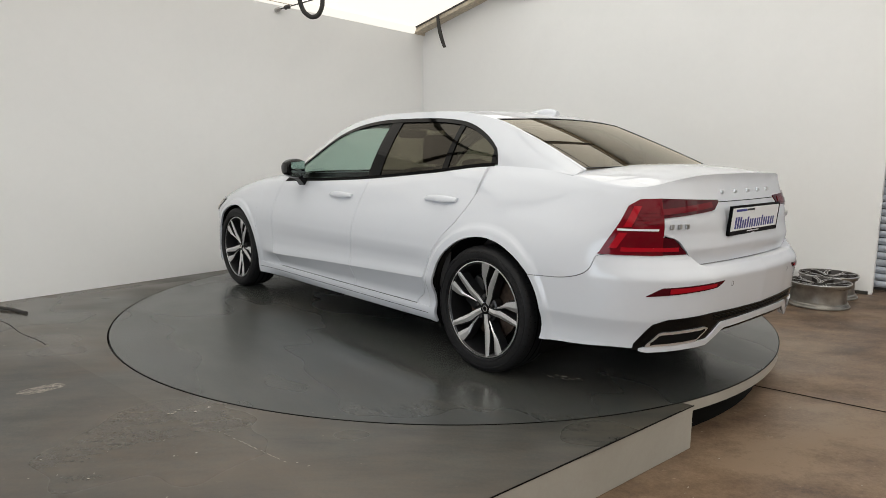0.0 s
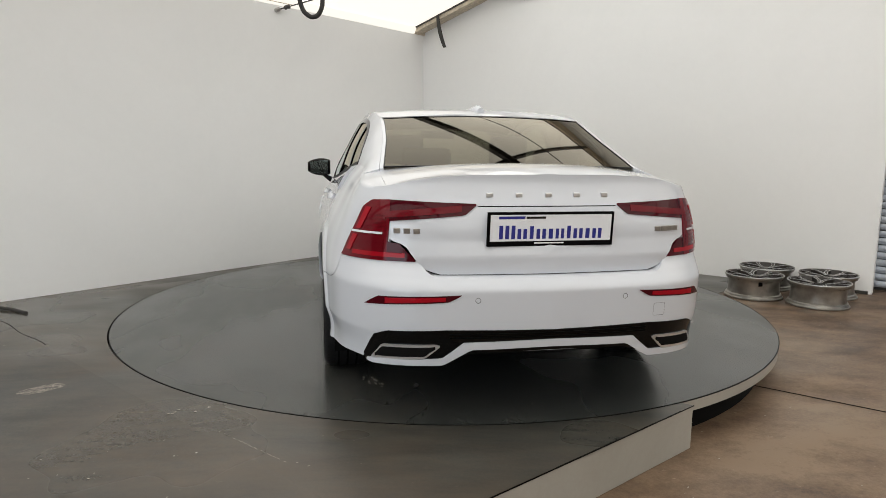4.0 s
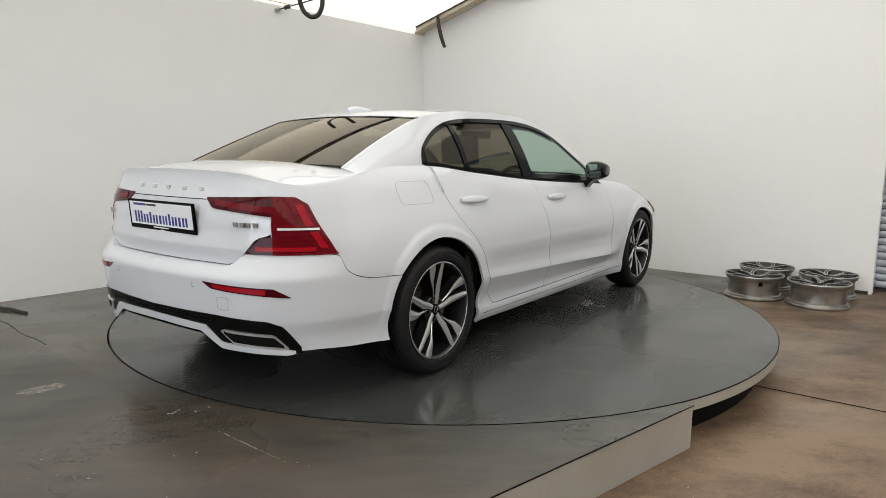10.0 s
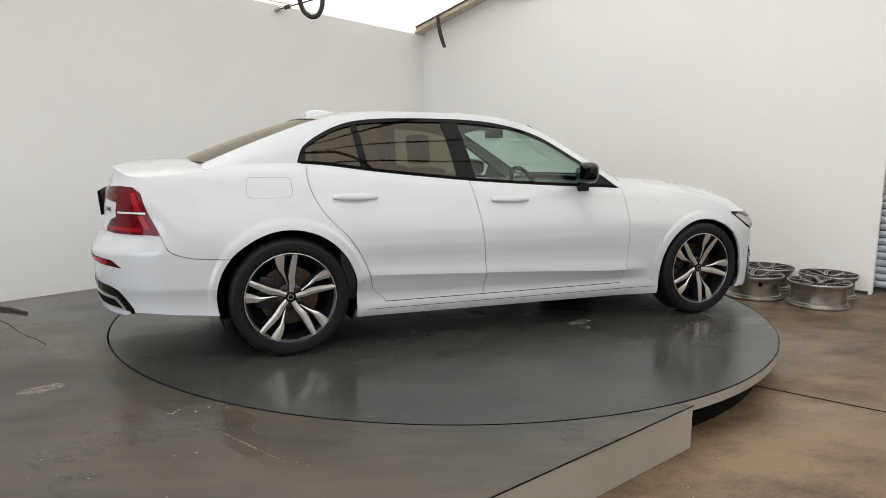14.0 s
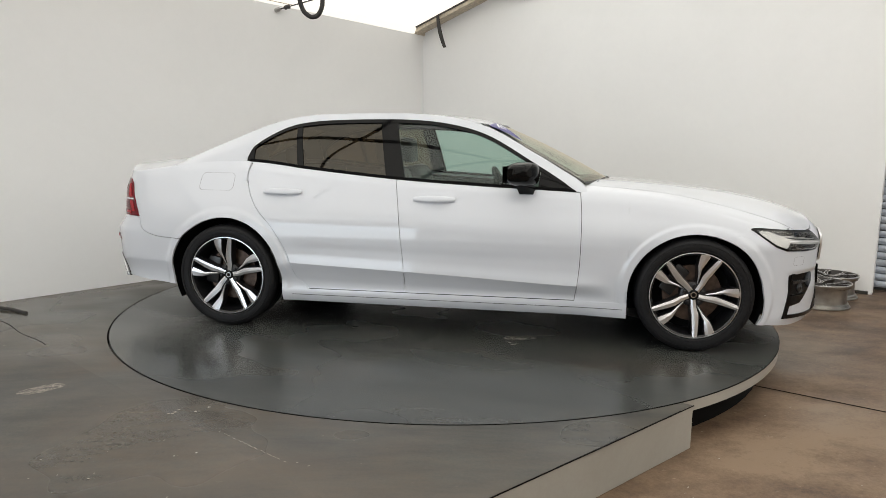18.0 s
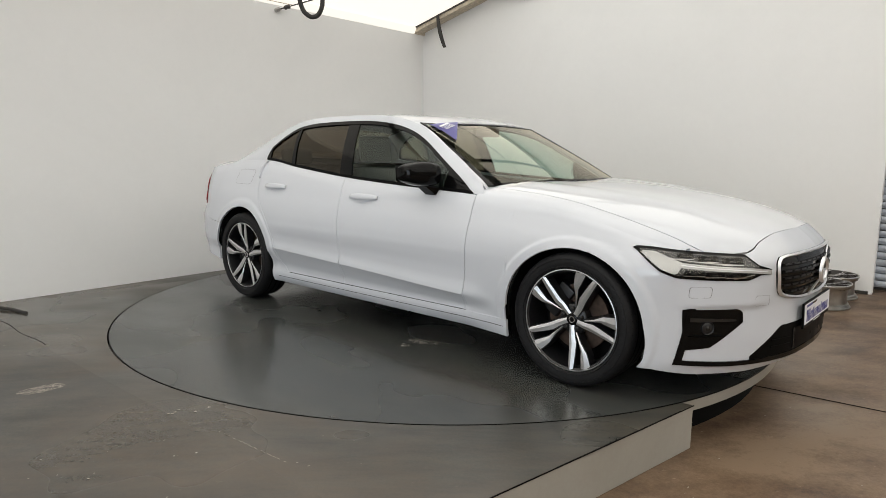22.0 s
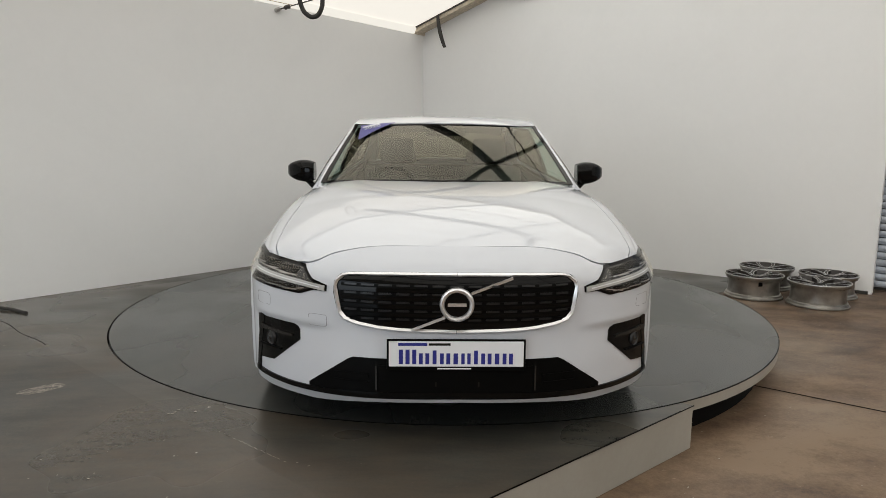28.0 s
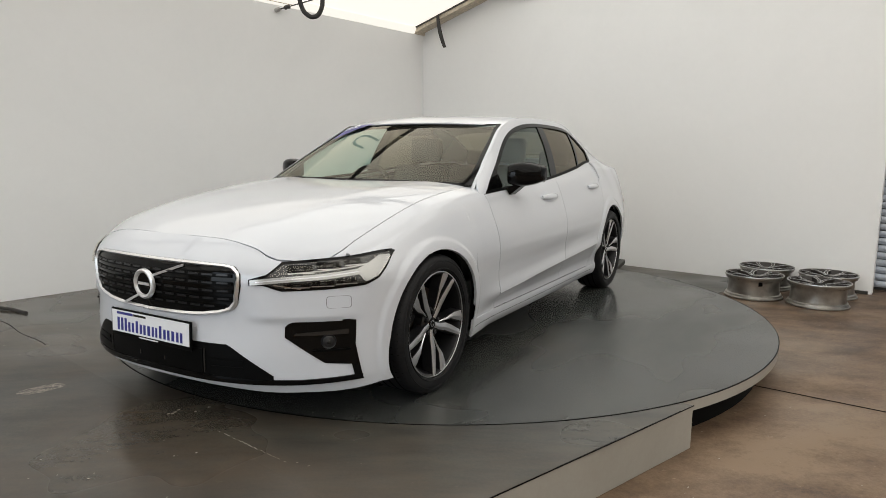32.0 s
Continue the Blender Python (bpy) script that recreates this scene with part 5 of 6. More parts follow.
def build_front():
    # grille
    gh = line([(0, 0.690), (0.25, 0.689), (0.40, 0.684), (0.445, 0.676), (0.462, 0.660), (0.468, 0.648)])
    gl = line([(0, 0.462), (0.20, 0.465), (0.29, 0.472), (0.38, 0.486), (0.430, 0.502), (0.452, 0.528), (0.468, 0.60)])
    cols = sorted({-s for s in span(0, 0.468, 40)} | set(span(0, 0.468, 40)))

    def both(off):
        def f(s, z):
            p = shell(abs(s), z, off)
            return Vector((p.x, p.y if s >= 0 else -p.y, p.z))
        return f
    A = abs
    bm = strip(both(0.004), cols, lambda s: gl(A(s)), lambda s: gh(A(s)), 10)
    finish(bm, CENTRE, 0.01)
    grille = part("grille", bm, BLACK, CAR, "black slatted grille in a polished frame", 50)
    # polished frame as a ring
    loop = [(s, gh(s)) for s in span(0, 0.44, 16)] + [(0.462, 0.658), (0.467, 0.640), (0.464, 0.60), (0.457, 0.56), (0.450, 0.525)] + [(s, gl(s)) for s in span(0.43, 0, 16)]
    inset = []
    for i, (s, z) in enumerate(loop):
        w = 0.013 if z > 0.6 else 0.016
        t = min(1, s / 0.42) ** 6
        inset.append((max(s - w * (0.2 + 0.8 * t) * (s > 0.3), 0), z - w * (1 - 0.3 * t) if z > 0.6 else z + 0.016 * (1 - 0.2 * t)))
    bm = bmesh.new()
    for k in (1, -1):
        a = [[bm.verts.new(Vector((p.x, p.y * k, p.z))) for p in (shell(s, z, 0.006), shell(s * 0.5 + s2 * 0.5, z * 0.5 + z2 * 0.5, 0.016), shell(s2, z2, 0.008))] for (s, z), (s2, z2) in zip(loop, inset)]
        for p, q in zip(a, a[1:]):
            for j in range(2):
                bm.faces.new((p[j], q[j], q[j + 1], p[j + 1]))
    finish(bm, CENTRE, 0)
    part("grille_frame", bm, SILVER, grille, "polished chrome frame", 60)
    # slats with their stepped bright edges
    for r in range(5):
        z = 0.513 + r * 0.032
        y1 = 0.435 if r else 0.40
        bm = strip(both(0.010), span(-y1, y1, 40), lambda s: z - 0.007, lambda s: z + 0.007, 2)
        finish(bm, CENTRE, 0.006)
        part("slat", bm, SATIN, grille, smooth=50)
        for i in range(-6, 7):
            c = i * 0.066
            if abs(c) + 0.025 > y1:
                continue
            bm = strip(both(0.0125), span(c - 0.024, c + 0.024, 4), lambda s: z - 0.001, lambda s: z + 0.006, 1)
            finish(bm, CENTRE, 0.003)
            part("slat_step", bm, GREYALLOY, grille, smooth=50)
    # round badge and its diagonal bar
    bx, bz = shell(0, 0.575).x + 0.014, 0.578
    tilt = pose(bx, 0, bz, 0, 90, 0)
    bm = bmesh.new()
    lathe(bm, [(0.044, 0.004), (0.048, 0.014), (0.056, 0.016), (0.062, 0.012), (0.064, 0.0)], 48, "z", tilt)
    part("badge_ring", bm, SILVER, grille, "brushed chrome ring badge", 40)
    bm = bmesh.new()
    lathe(bm, [(0.0, 0.006), (0.045, 0.006)], 40, "z", tilt)
    part("badge_centre", bm, BLACK, grille)
    bm = bmesh.new()
    box(bm, -0.001, 0.0015, -0.034, 0.034, -0.006, 0.006, 0, pose(bx + 0.0085, 0, bz))
    part("badge_bar", bm, SILVER, grille)
    for y0, z0, y1, z1 in ((0.050, 0.045, 0.205, 0.098), (-0.045, -0.045, -0.17, -0.098)):
        bm = bmesh.new()
        bar(bm, shell(A(y0), bz + z0, 0.016) * 1.0 if y0 > 0 else Vector((shell(A(y0), bz + z0, 0.016).x, y0, bz + z0)),
            Vector((shell(A(y1), bz + z1, 0.014).x, y1, bz + z1)), 0.006, 0.010, Vector((0, 0.4, 1)))
        part("badge_diagonal", bm, SILVER, grille, smooth=False)
    # lower intake
    ih = line([(0, 0.365), (0.40, 0.360), (0.585, 0.240), (0.59, 0.236)])
    bm = strip(both(0.003), span(-0.59, 0.59, 60), lambda s: 0.222, lambda s: ih(A(s)), 8)
    finish(bm, CENTRE, 0.01)
    intake = part("lower_intake", bm, SATIN, CAR, "gloss black lower air intake", 50)
    for s0 in (-0.30, -0.075, 0.085, 0.30):
        bm = strip(both(0.008), span(s0 - 0.003, s0 + 0.003, 1), lambda s: 0.24 if A(s0) > 0.2 else 0.262, lambda s: 0.335 if A(s0) > 0.2 else 0.28, 2)
        finish(bm, CENTRE, 0.004)
        part("fin", bm, LENSGREY, intake, smooth=False)
    bm = strip(both(0.0055), span(-0.29, 0.29, 20), lambda s: 0.236, lambda s: 0.335, 3)
    finish(bm, CENTRE, 0.004)
    part("mesh", bm, SATIN, intake)
    for k in (1, -1):
        for z0, z1 in ((0.262, 0.270), (0.285, 0.300)):
            bm = patch(span(0.33, 0.47, 8), lambda s: z0, lambda s: z1, 0.0065, 1)
            finish(bm, CENTRE, 0.003)
            if k < 0:
                mirror(bm)
            part("louvre", bm, SATIN, intake, smooth=False)
    # black lip that runs up beside the fog lamps
    ll = line([(0, 0.212), (0.3, 0.205), (0.48, 0.199), (0.7, 0.197), (0.95, 0.207)])
    bm = strip(both(0.007), span(-0.938, 0.938, 80), lambda s: ll(A(s)), lambda s: ll(A(s)) + (0.022 if A(s) > 0.5 else 0.026), 3)
    finish(bm, CENTRE, 0.01)
    part("chin_lip", bm, BLACK, CAR, "gloss black lip", 50)
    for k in (1, -1):
        fh = line([(0.632, 0.437), (0.644, 0.450), (0.674, 0.460), (0.85, 0.464), (0.906, 0.456)])
        fl = line([(0.632, 0.395), (0.788, 0.286), (0.906, 0.272)])
        fog = lampside("fog_lamp_housing", patch(span(0.632, 0.906, 28), fl, fh, 0.003, 8), BLACK, CAR, k, "gloss black fog lamp housing")

        def upright(z, u):
            return shell(float(np.interp(z, [0.205, 0.46], [0.909, 0.850])) + u * 0.032, z, 0.005)
        bm = bmesh.new()
        sheet(bm, upright, span(0.205, 0.462, 10), span(0, 1, 2))
        lampside("upright_trim", bm, BLACK, fog, k)
        lampside("shelf", patch(span(0.67, 0.875, 14), lambda s: 0.403, lambda s: 0.412 + (s - 0.67) * 0.05, 0.010, 2), LENSGREY, fog, k, depth=0.008)
        lampside("shelf", patch(span(0.74, 0.885, 12), lambda s: 0.336, lambda s: 0.343, 0.010, 2), SATIN, fog, k, depth=0.008)
        c = shell(0.80, 0.375, 0.006)
        nrm = shell(0.80, 0.375, 0.02) - shell(0.80, 0.375, 0)
        m = Matrix.Translation(c) @ nrm.to_track_quat("Z", "Y").to_matrix().to_4x4()
        bm = bmesh.new()
        lathe(bm, [(0.010, 0.004), (0.018, 0.003), (0.024, 0.0), (0.028, 0.004), (0.031, -0.004)], 24, "z", m)
        if k < 0:
            mirror(bm)
        part("fog_lamp", bm, GREYALLOY, fog, "small round lamp")
        bm = bmesh.new()
        lathe(bm, [(0.0, 0.007), (0.007, 0.006), (0.011, 0.003)], 16, "z", m)
        if k < 0:
            mirror(bm)
        part("fog_bulb", bm, LENSGREY, fog)
        for nm, loop, fn in (("washer_cap", rounded(0.792, 0.889, 0.510, 0.560, 0.014), shell),):
            bm = outline(loop, fn, 0.0014, 0.0085)
            if k < 0:
                mirror(bm)
            part(nm, bm, GAP, CAR, smooth=False)
    bm = mirror(outline(rounded(0.497, 0.580, 0.465, 0.512, 0.010), shell, 0.0012, 0.0095))
    part("towing_eye_cap", bm, GAP, CAR, smooth=False)


def plate(name, m, w, h, label):
    """A display plate: black surround, white face, blue and dark lettering as plain shapes."""
    def flat(bm, y0, y1, z0, z1, d0, d1):
        return box(bm, d0, d1, -y1, -y0, z0, z1, 0, m)
    bm = bmesh.new()
    box(bm, -0.006, 0.004, -w / 2, w / 2, -h / 2 - 0.006, h / 2, 0.003, m)
    p = part(name, bm, SATIN, CAR, label, False)
    bm = flat(bmesh.new(), -w / 2 + 0.008, w / 2 - 0.008, -h / 2 + 0.012, h / 2 - 0.007, 0.004, 0.0056)
    part("plate_face", bm, WHITEPLATE, p, "white reflective face", False)
    # ten blue blocks in place of the lettering: their widths and heights alone are those of the word
    z0 = -h / 2 + 0.021
    y, unit = w / 2 - 0.040, (w - 0.083) / 9.03
    for k, hh, n in ((1.55, 0.055, 3), (1.0, 0.041, 2), (0.62, 0.052, 1), (1.0, 0.041, 2), (0.66, 0.041, 1), (0.92, 0.041, 2), (0.62, 0.052, 1), (1.0, 0.041, 2), (0.66, 0.041, 1), (1.0, 0.041, 2)):
        bm = bmesh.new()
        wd = unit * k / n
        for q in range(n):
            a = y - unit * k * q / n
            flat(bm, a - wd + (0.0048 if n > 1 else 0.0075), a - (0.0048 if n > 1 else 0.0075), z0, z0 + hh, 0.0056, 0.0064)
        part("blue_bar", bm, BLUEINK, p, smooth=False)
        y -= unit * k
    bm = flat(bmesh.new(), w / 2 - 0.150, w / 2 - 0.042, h / 2 - 0.024, h / 2 - 0.013, 0.0056, 0.0062)
    part("small_lettering", bm, BLUEINK, p, smooth=False)
    bm = flat(bmesh.new(), w / 2 - 0.236, w / 2 - 0.155, h / 2 - 0.023, h / 2 - 0.014, 0.0056, 0.0062)
    part("small_lettering", bm, LENSGREY, p, smooth=False)
    bm = flat(bmesh.new(), -0.055, 0.07, -h / 2 + 0.001, -h / 2 + 0.006, 0.004, 0.0048)
    part("web_line", bm, WHITEPLATE, p, smooth=False)


def build_rear():
    # black lower apron with its white blade and two pipes
    top = line([(5.10, 0.30), (5.136, 0.352), (5.17, 0.392), (5.235, 0.416), (5.475, 0.430), (S_END, 0.425)])
    low = line([(5.10, 0.274), (5.16, 0.272), (5.46, 0.290), (5.573, 0.332), (S_END, 0.338)])
    cols = span(-(S_END - 5.10), S_END - 5.10, 90)

    def both(off):
        def f(u, z):
            p = shell(S_END - abs(u), z, off)
            return Vector((p.x, p.y if u >= 0 else -p.y, p.z))
        return f
    back = lambda g: (lambda u: g(S_END - abs(u)))
    bm = strip(both(0.004), cols, back(low), back(top), 10)
    finish(bm, CENTRE, 0.012)
    apron = part("rear_apron", bm, BLACK, CAR, "gloss black rear apron with a white blade", 50)
    bh = line([(5.125, 0.282), (5.164, 0.292), (5.455, 0.308), (5.545, 0.376), (S_END, 0.384)])
    bl = line([(5.125, 0.272), (5.15, 0.264), (5.46, 0.280), (5.573, 0.346), (S_END, 0.354)])
    c2 = span(-(S_END - 5.125), S_END - 5.125, 90)
    bm = strip(both(0.011), c2, back(bl), back(bh), 5)
    finish(bm, CENTRE, 0.03)
    part("blade", bm, PAINT, apron, "white painted blade", 50)
    for z in (0.395, 0.410):
        bm = strip(both(0.008), span(-0.42, 0.42, 30), lambda u: z, lambda u: z + 0.005, 1)
        finish(bm, CENTRE, 0.004)
        part("groove", bm, SATIN, apron)
    bm = bmesh.new()
    box(bm, -2.30, -2.0, -0.30, 0.30, 0.312, 0.345, 0.01)
    part("undertray", bm, SATIN, apron, smooth=False)
    for k in (1, -1):
        xs = line([(5.15, 0.296), (5.20, 0.352), (5.212, 0.356), (5.43, 0.369), (5.448, 0.364)])
        xl = line([(5.15, 0.292), (5.16, 0.290), (5.385, 0.307), (5.448, 0.360)])
        pipe = lampside("exhaust_trim", patch(span(5.15, 5.448, 26), xl, xs, 0.012, 5), SILVER, apron, k, "bright trapezoid exhaust trim", 0.02)
        # no hole is cut: a near-black patch paints the opening's dark inside
        a = lambda s: 0.010 * min(1, (xs(s) - xl(s)) / 0.04)
        bm = patch(span(5.168, 5.430, 24), lambda s: xl(s) + a(s), lambda s: xs(s) - a(s), 0.0132, 4)
        finish(bm, CENTRE, 0.002)
        if k < 0:
            mirror(bm)
        part("exhaust_opening_shade", bm, GAP, apron, smooth=50)
        # parking sensor
        c = shell(tail_s(0.31), 0.552, 0.001)
        nrm = shell(tail_s(0.31), 0.552, 0.02) - shell(tail_s(0.31), 0.552, 0)
        m = Matrix.Translation(c) @ nrm.to_track_quat("Z", "Y").to_matrix().to_4x4()
        bm = bmesh.new()
        lathe(bm, [(0.0095, 0), (0.0112, 0.0006)], 20, "z", m)
        if k < 0:
            mirror(bm)
        part("parking_sensor", bm, LENSGREY, CAR)
    bm = mirror(outline(rounded(5.402, 5.462, 0.457, 0.512, 0.010), shell, 0.0012, 0.0012))
    part("towing_eye_cap", bm, GAP, CAR, smooth=False)
    # slot above the plate: its shade laid on as a thin near-black line
    bm = strip(both(0.001), span(-0.30, 0.30, 24), lambda u: 0.913, lambda u: 0.9165, 1)
    finish(bm, CENTRE, 0.003)
    part("recess_shade", bm, GAP, CAR, smooth=50)
    # five chrome letter shapes and two model badges
    for y in (0.245, 0.123, 0.0, -0.123, -0.245):
        c = shell(tail_s(abs(y)), 0.959, 0.0)
        bm = bmesh.new()
        box(bm, c.x - 0.006, c.x + 0.004, y - 0.014, y + 0.014, 0.950, 0.968, 0.003)
        part("boot_lettering", bm, SILVER, CAR, smooth=False)
    for y0, n, sgn in ((0.615, 3, 1), (0.49, 2, -1), (0.55, 2, -1)):
        for i in range(n):
            y = (y0 - i * 0.038) if sgn > 0 else (y0 + i * 0.034)
            c = shell(tail_s(y), 0.816, 0.0)
            bm = bmesh.new()
            h = 0.0105
            box(bm, c.x - 0.004, c.x + 0.004, sgn * y - 0.0135, sgn * y + 0.0135, 0.816 - h, 0.816 + h, 0.002, None)
            part("model_lettering", bm, STEEL, CAR, smooth=False)


def build_side_fittings():
    for k in (1, -1):
        for s0, s1, zc in ((2.836, 3.090, 0.848), (3.810, 4.064, 0.876)):
            # recess, then the pull
            bm = patch(span(s0 + 0.04, s1 - 0.05, 10), lambda s: zc - 0.034 + 0.01 * abs((s - s0 - 0.12) / 0.1) ** 2, lambda s: zc - 0.002, 0.0012, 3)
            lampside("handle_cup", bm, PAINT, CAR, k, "shadowed cup behind the handle", 0.002)
            bm = bmesh.new()
            rows = []
            for i in range(15):
                u = i / 14
                s = s0 + (s1 - s0) * u
                z = zc + 0.004 * math.sin(math.pi * u)
                out = 0.006 + 0.028 * math.sin(math.pi * min(max(u, 0.02), 0.98)) ** 0.45
                hh = 0.006 + 0.012 * math.sin(math.pi * min(max(u, 0.03), 0.97)) ** 0.4
                ring = []
                for j in range(10):
                    a = 2 * math.pi * j / 10
                    ring.append(bm.verts.new(shell(s, z + hh * math.sin(a), out - 0.006 + 0.007 * math.cos(a))))
                rows.append(ring)
            for a, b in zip(rows, rows[1:]):
                for j in range(10):
                    bm.faces.new((a[j], a[(j + 1) % 10], b[(j + 1) % 10], b[j]))
            bm.faces.new(rows[0])
            bm.faces.new(rows[-1][::-1])
            if k < 0:
                mirror(bm)
            part("door_handle", bm, PAINT, CAR, "white pull handle", 60)
        # mirror: shell, glass, foot
        bm = bmesh.new()
        rows = []
        for i in range(11):
            u = i / 10
            y = 0.828 + 0.175 * u
            g = math.sin(math.pi * (0.20 + 0.72 * u)) ** 0.45
            h = 0.072 * g * (1 - 0.10 * u)
            d = 0.088 * g
            cx, cz = 0.470 - 0.075 * u, 1.004 + 0.004 * u
            ring = []
            for j in range(18):
                a = 2 * math.pi * j / 18
                ca, sa = math.cos(a), math.sin(a)
                e = 0.55
                px = d * math.copysign(abs(ca) ** e, ca) * (1.0 if ca > 0 else 0.75)
                ring.append(bm.verts.new((cx + px, y, cz + h * math.copysign(abs(sa) ** e, sa))))
            rows.append(ring)
        for a, b in zip(rows, rows[1:]):
            for j in range(18):
                bm.faces.new((a[j], a[(j + 1) % 18], b[(j + 1) % 18], b[j]))
        bm.faces.new(rows[0])
        bm.faces.new(rows[-1][::-1])
        if k < 0:
            mirror(bm)
        mir = part("door_mirror", bm, BLACK, CAR, "gloss black door mirror", 60)
        bm = bmesh.new()
        pts = [Vector((0.402 - 0.075 * u - 0.002, 0.828 + 0.175 * u, 1.004 + h)) for u, h in ((0.10, -0.050), (0.88, -0.046), (0.90, 0.046), (0.12, 0.055))]
        bm.faces.new([bm.verts.new(p) for p in pts])
        if k < 0:
            mirror(bm)
        part("mirror_glass", bm, MIRROR, mir, "silvered mirror glass", False)
        bm = bmesh.new()
        slab(bm, [Vector(p) for p in ((0.505, 0.83, 0.885), (0.425, 0.83, 0.885), (0.405, 0.885, 0.935), (0.475, 0.885, 0.935),
                                      (0.52, 0.81, 0.925), (0.42, 0.81, 0.925), (0.405, 0.90, 0.965), (0.49, 0.90, 0.965))])
        if k < 0:
            mirror(bm)
        part("mirror_foot", bm, BLACK, mir, smooth=False)
    # fuel flap on the right-hand side
    loop = rounded(4.283, 4.528, 0.874, 0.984, 0.028, 5)
    part("fuel_flap", mirror(outline(loop, shell, 0.0016, 0.0012)), GAP, CAR, "outline of the fuel flap", False)
    # wipers at the foot of the windscreen
    for y0, y1, x0, x1 in ((0.62, 0.06, 0.895, 1.005), (0.0, -0.60, 1.005, 0.895)):
        bm = bmesh.new()
        tube(bm, [cabin_top(x0 + (x1 - x0) * u - 0.008, y0 + (y1 - y0) * u) - Vector((0, 0, 0.012 * math.sin(math.pi * u))) for u in span(0, 1, 8)], 0.0055, 6)
        part("wiper", bm, SATIN, CAR, "black wiper")
    # violet year sticker in the corner of the windscreen
    def film(a, b):
        y = -0.560 + 0.16 * a
        x = 0.205 + 0.13 * b + 0.02 * a
        return cabin_top(x, y) + Vector((0.001, 0, 0.0015))
    bm = bmesh.new()
    rows = [[bm.verts.new(film(a * (1.45 if b == 0 else 1.45 * (1 - b / 1.7)), b)) for a in span(0, 1, 6)] for b in span(0, 1.62, 6)]
    for p, q in zip(rows, rows[1:]):
        for i in range(6):
            bm.faces.new((p[i], p[i + 1], q[i + 1], q[i]))
    part("year_sticker", bm, STICKER, SCREEN, "violet sticker with a white year", True)
    o = film(0.50, 0.56)
    nz = (film(0.6, 0.5) - o).cross(film(0.5, 0.3) - o).normalized()
    ax = (film(0.95, 0.38) - film(0.05, 0.74)).normalized()
    ax = (ax - nz * ax.dot(nz)).normalized()
    f = bpy.data.curves.new("year", "FONT")
    f.body, f.size, f.align_x, f.align_y, f.extrude = "2020", 0.058, "CENTER", "CENTER", 0.0004
    f.materials.append(WHITEPLATE)
    t = new("year_text", f)
    t.parent = SCREEN
    t.matrix_basis = Matrix.Translation(o + nz * 0.006) @ Matrix((ax, nz.cross(ax), nz)).transposed().to_4x4()
    bm = bmesh.new()
    box(bm, -0.055, 0.055, 0.026, 0.042, 0, 0.001, 0, t.matrix_basis)
    part("sticker_band", bm, WHITEPLATE, SCREEN, smooth=False)


def soft_box(x0, x1, y0, y1, z0, z1, lean=0.0, bevel=0.05):
    bm = bmesh.new()
    box(bm, x0, x1, y0, y1, z0, z1, bevel)
    for v in bm.verts:
        v.co.x -= lean * (v.co.z - z0)
    return bm


